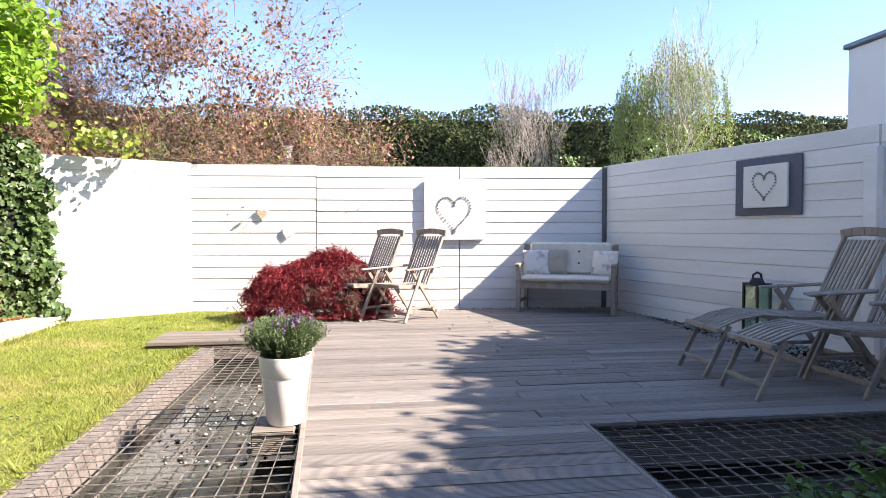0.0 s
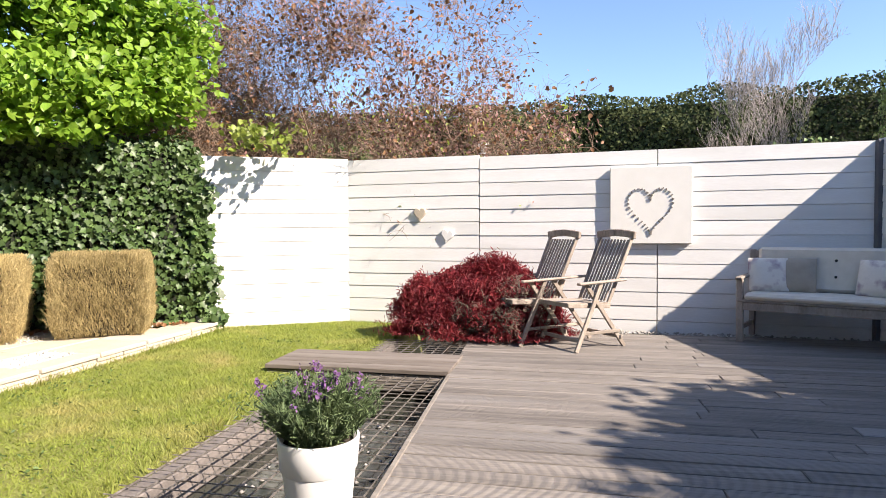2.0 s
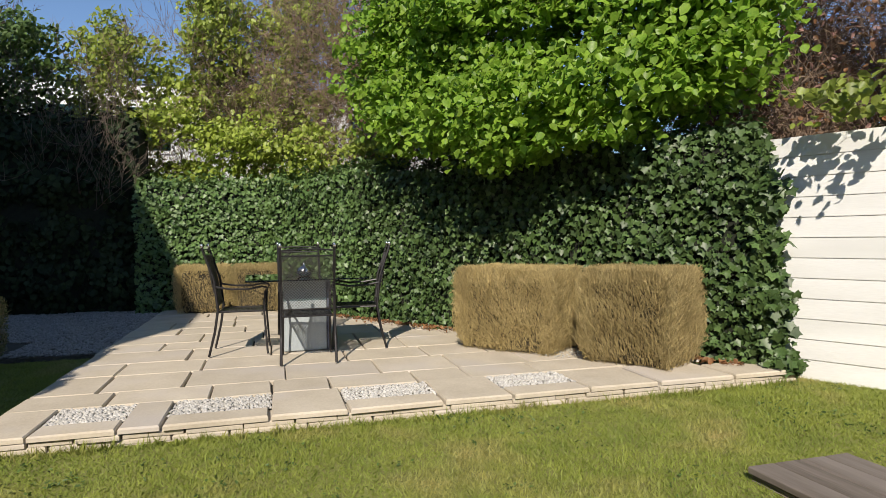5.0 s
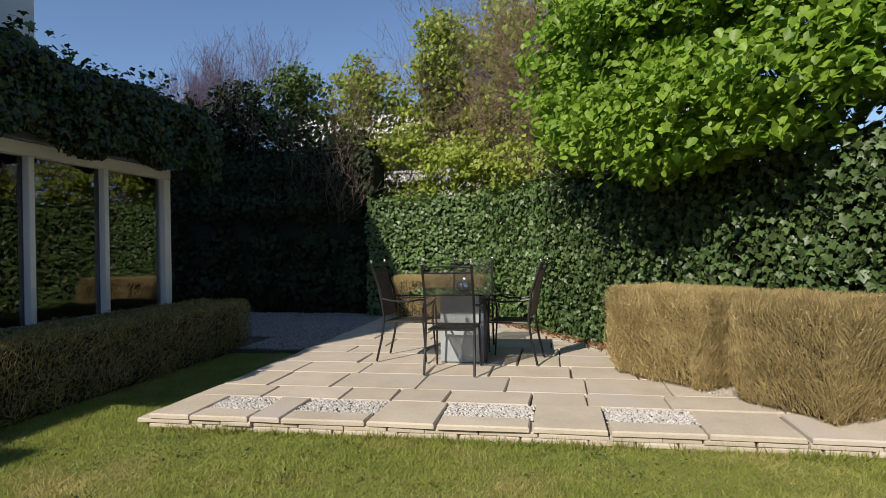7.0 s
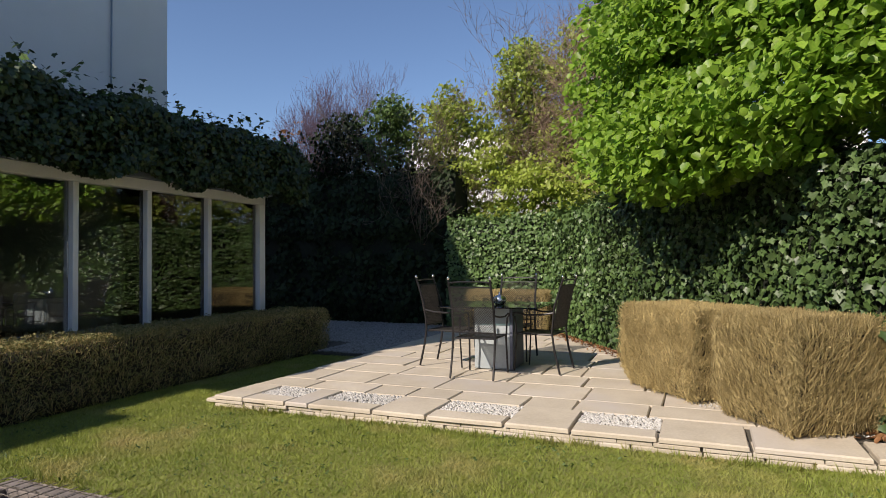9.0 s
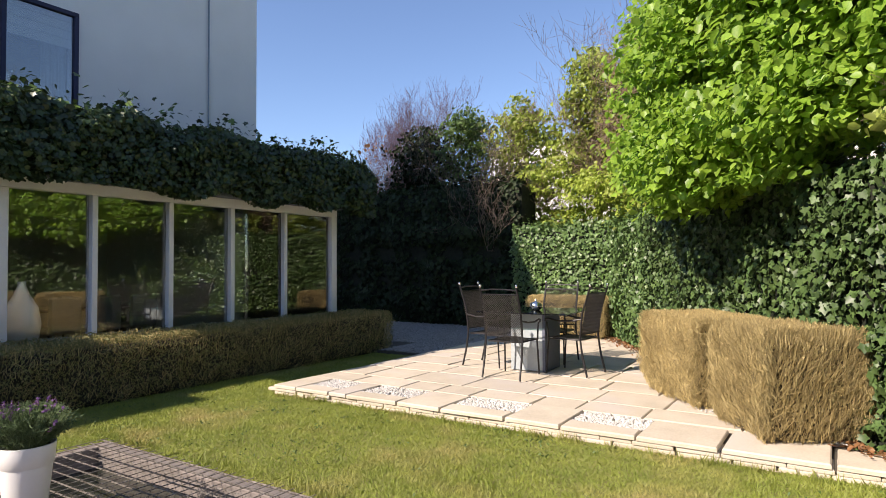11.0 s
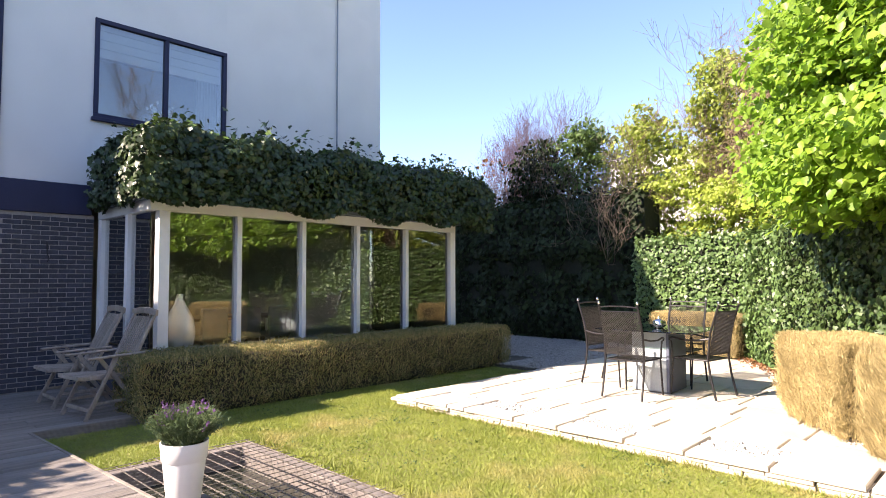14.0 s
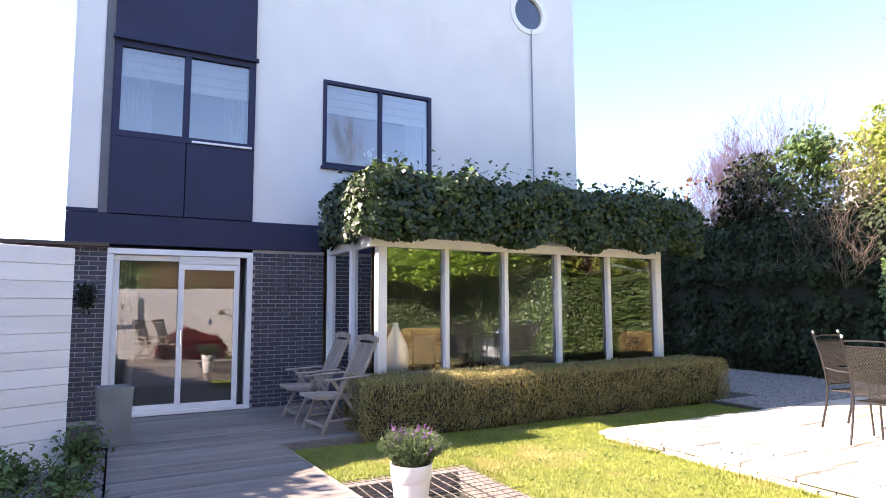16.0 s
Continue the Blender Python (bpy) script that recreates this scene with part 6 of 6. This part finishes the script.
cd = part("candle", lathe(bmesh.new(), [(0.045, 0), (0.045, 0.16), (0.04, 0.165)], 16), POT_WHITE, m=pose(3.97, 5.66, 0.012), smooth=False)
tagged(cd, "white pillar candle inside the lantern", "candle")


# ---- wall pieces ----
def on_fence(p, q, f, z, out):
    """A pose on the fence face: x along it, z up, -y out of it."""
    d = Vector((q[0] - p[0], q[1] - p[1], 0))
    n = Vector((d.y, -d.x, 0)).normalized()
    c = Vector((*along(p, q, f), z)) + n * out
    return Matrix.Translation(c) @ pose(0, 0, 0, 0, 0, math.degrees(math.atan2(d.y, d.x)))


def heart_at(a):
    return 16 * math.sin(a) ** 3 / 34, (13 * math.cos(a) - 5 * math.cos(2 * a) - 2 * math.cos(3 * a) - math.cos(4 * a)) / 30


def heart_wreath(t, w, h, cz, n, y, size):
    for k in range(n):
        a = 2 * math.pi * k / n
        hx, hz = heart_at(a)
        part("twig_piece", boxed((-size, -0.012, -size * 0.5), (size, 0.0, size * 0.5), size * 0.2), TWIGGREY, t, m=pose(hx * w, y, cz + hz * h, 0, trng.uniform(0, 180), 0))


hp = thing("heart_panel", on_fence(FB, FC, 0.628, 0.96, 0.02), "large white canvas panel with a heart of grey driftwood pieces", "wall art")
part("panel", boxed((-0.43, -0.05, 0.0), (0.43, 0.0, 0.85), 0.006), CANVAS, hp)
heart_wreath(hp, 0.5, 0.52, 0.40, 46, -0.051, 0.014)
pc = thing("framed_heart", on_fence(FC, FD, 0.615, 1.25, 0.02), "slate-blue board with a white canvas and a stone heart", "wall art")
part("board", boxed((-0.39, -0.025, 0.0), (0.39, 0.0, 0.6), 0.005), SLATE, pc)
part("canvas", boxed((-0.26, -0.06, 0.08), (0.26, -0.026, 0.52), 0.005), CANVAS, pc)
heart_wreath(pc, 0.29, 0.29, 0.32, 36, -0.061, 0.012)


def wooden_heart(m, label):
    bm = bmesh.new()
    pts = [heart_at(2 * math.pi * k / 36) for k in range(36)]
    rings = [[bm.verts.new((x * 0.17 * s_, y_, z * 0.17 * s_)) for x, z in pts] for y_, s_ in ((0.0, 1.0), (-0.022, 1.0), (-0.03, 0.86))]
    for a, b in zip(rings, rings[1:]):
        for k in range(36):
            bm.faces.new((a[k], a[(k + 1) % 36], b[(k + 1) % 36], b[k]))
    bm.faces.new(rings[-1])
    bm.faces.new(rings[0][::-1])
    bmesh.ops.recalc_face_normals(bm, faces=bm.faces[:])
    return tagged(part("wall_heart", bm, STONE if "beige" in label else WHITE_BOARD, m=m), label, "heart ornament", "hearts on the fence")


wooden_heart(on_fence(FB, FC, 0.168, 1.33, 0.015), "small beige stone heart hung on the white fence")
wooden_heart(on_fence(FB, FC, 0.228, 1.06, 0.015) @ pose(0, 0, 0, 0, 12, 0), "small white-painted heart hung on the white fence")

# ---- pots and plants ----
pot = thing("planter_pot", pose(-0.43, 3.55, 0.002), "tall white tapered plastic pot on the deck edge", "pot")
part("body", lathe(bmesh.new(), [(0.099, 0), (0.104, 0.006), (0.132, 0.266), (0.133, 0.272), (0.140, 0.278), (0.149, 0.386), (0.148, 0.39), (0.138, 0.39), (0.133, 0.34)], 40), POT_WHITE, pot, smooth=True)
blk = part("support_block", boxed((-0.6, 3.4, -0.14), (-0.37, 3.68, 0.0), 0.006), DECK_EDGE)
tagged(blk, "wooden block carrying the white pot over the pit", "block")
lav = thing("lavender", pose(-0.43, 3.55, 0.366), "bushy green lavender with purple flower tips in the pot", "plant")
part("soil", lathe(bmesh.new(), [(0.13, -0.03), (0.13, 0.0)], 20), BARE, lav)


def lavender():
    n = 1900
    a, rr = RNG.uniform(0, 6.28, n), np.sqrt(RNG.random(n))
    root = np.stack([np.cos(a) * rr * 0.08, np.sin(a) * rr * 0.08, 0 * a], 1)
    el = RNG.uniform(0.0, 1.0, n)
    d = unit(np.stack([np.cos(a) * rr * 0.6, np.sin(a) * rr * 0.6, 1.0 - 0.2 * rr], 1) + RNG.normal(size=(n, 3)) * 0.16)
    L = RNG.uniform(0.12, 0.265, n)[:, None]
    tip = root + d * L
    mesh_ob("stem_mass", sticks_mesh("stems", root, tip, 0.0022), LAVENDER, lav)
    k = RNG.integers(0, n, 9000)
    f = RNG.uniform(0.25, 1.0, (9000, 1))
    mesh_ob("leaves", leaves_mesh("leaves", root[k] + d[k] * L[k] * f + RNG.normal(size=(9000, 3)) * 0.006, d[k], 0.03, 0.16, 0.0, 1.0), LAVENDER, lav)
    s = np.nonzero((RNG.random(n) < 0.04) & (L[:, 0] > 0.18))[0]
    j = s[RNG.integers(0, len(s), len(s) * 14)]
    mesh_ob("flower_mass", leaves_mesh("flower_mass", tip[j] + d[j] * RNG.uniform(-0.01, 0.035, (len(j), 1)) + RNG.normal(size=(len(j), 3)) * 0.004, d[j], 0.014, 0.7, 0.0, 1.0), PURPLE, lav)["kind"] = "stuff"


lavender()
zp = thing("zinc_planter", pose(1.42, -0.12, 0, 0, 0, 8), "tall square blue-grey zinc planter beside the door", "planter")
zb = bmesh.new()
lo_ = [zb.verts.new((sx * 0.14, sy * 0.14, 0)) for sx, sy in ((-1, -1), (1, -1), (1, 1), (-1, 1))]
hi_ = [zb.verts.new((sx * 0.165, sy * 0.165, 0.62)) for sx, sy in ((-1, -1), (1, -1), (1, 1), (-1, 1))]
in_ = [zb.verts.new((sx * 0.145, sy * 0.145, 0.62)) for sx, sy in ((-1, -1), (1, -1), (1, 1), (-1, 1))]
dn_ = [zb.verts.new((sx * 0.14, sy * 0.14, 0.55)) for sx, sy in ((-1, -1), (1, -1), (1, 1), (-1, 1))]
for a_, b_ in ((lo_, hi_), (hi_, in_), (in_, dn_)):
    for k in range(4):
        zb.faces.new((a_[k], a_[(k + 1) % 4], b_[(k + 1) % 4], b_[k]))
zb.faces.new(lo_[::-1])
zb.faces.new(dn_)
part("body", zb, ZINC, zp)
part("soil", boxed((-0.138, -0.138, 0.5), (0.138, 0.138, 0.57)), BARE, zp)

maple = thing("red_maple", pose(-0.52, 7.95, -0.06), "low spreading crimson cut-leaf Japanese maple", "shrub")


def red_maple():
    p, q, r, _ = limbs((0, 0, 0), 0.5, 0.03, 1.3, 4, 4, seed=3, up=0.05, first=0.4)
    keep = (np.abs(q[:, 0]) < 0.8) & (np.abs(q[:, 1]) < 0.6) & (q[:, 2] < 0.75)
    mesh_ob("trunk", sticks_mesh("trunk", p[keep], q[keep], np.maximum(r[keep] * 0.7, 0.003)), BARK, maple)
    n = 75000
    m = 230
    a, u = RNG.uniform(0, 6.28, m), RNG.random(m) ** 0.6
    c = np.stack([np.cos(a) * u * 0.86, np.sin(a) * u * 0.5, 0 * a], 1)
    c[:, 2] = 0.2 + 0.64 * np.sqrt(np.maximum(0.03, 1 - u ** 2)) - (RNG.random(m) ** 2) * 0.3 + lump(c, 0.25, 0.1)
    i = RNG.integers(0, m, n)
    off = RNG.normal(size=(n, 3)) * np.array((0.085, 0.085, 0.04))
    off[:, 2] -= 0.8 * np.hypot(off[:, 0], off[:, 1])
    pos = c[i] + off
    pos[:, 2] = np.maximum(pos[:, 2], 0.11)
    mesh_ob("crown", leaves_mesh("crown", pos, np.tile((0.2, -0.3, 0.6), (n, 1)), 0.055, 0.13, 0.5, 0.9), MAPLE, maple)


red_maple()


def low_shrub(m, label, n, r, h, leaf, size=0.06):
    t = thing("leafy_shrub", m, label, "shrub", "green shrubs in the bed")
    a = RNG.uniform(0, 6.28, 40)
    tip = np.stack([np.cos(a) * r * RNG.random(40), np.sin(a) * r * RNG.random(40), h * RNG.uniform(0.5, 1.0, 40)], 1)
    root = np.stack([np.cos(a) * 0.04, np.sin(a) * 0.04, 0 * a], 1)
    mesh_ob("stem_mass", sticks_mesh("stems", root, tip, 0.004), BARK, t)
    k = RNG.integers(0, 40, n)
    f = RNG.uniform(0.3, 1.05, (n, 1))
    mesh_ob("leaves", leaves_mesh("leaves", root[k] + (tip[k] - root[k]) * f + RNG.normal(size=(n, 3)) * 0.05, np.tile((0.1, 0.1, 1.0), (n, 1)), size, 0.55, 0.2, 0.6), leaf, t)


for x_, y_, r_, h_, n_ in ((1.66, 0.75, 0.24, 0.42, 420), (2.15, 1.2, 0.3, 0.3, 380), (1.75, 1.5, 0.22, 0.26, 300), (2.2, 2.05, 0.3, 0.3, 420), (2.75, 2.3, 0.35, 0.42, 520), (1.75, 2.0, 0.25, 0.22, 260), (3.3, 2.7, 0.35, 0.5, 520)):
    low_shrub(pose(x_, y_, -0.06), "low leafy green shrub growing in the planting bed", n_, r_, h_, MIDGREEN)
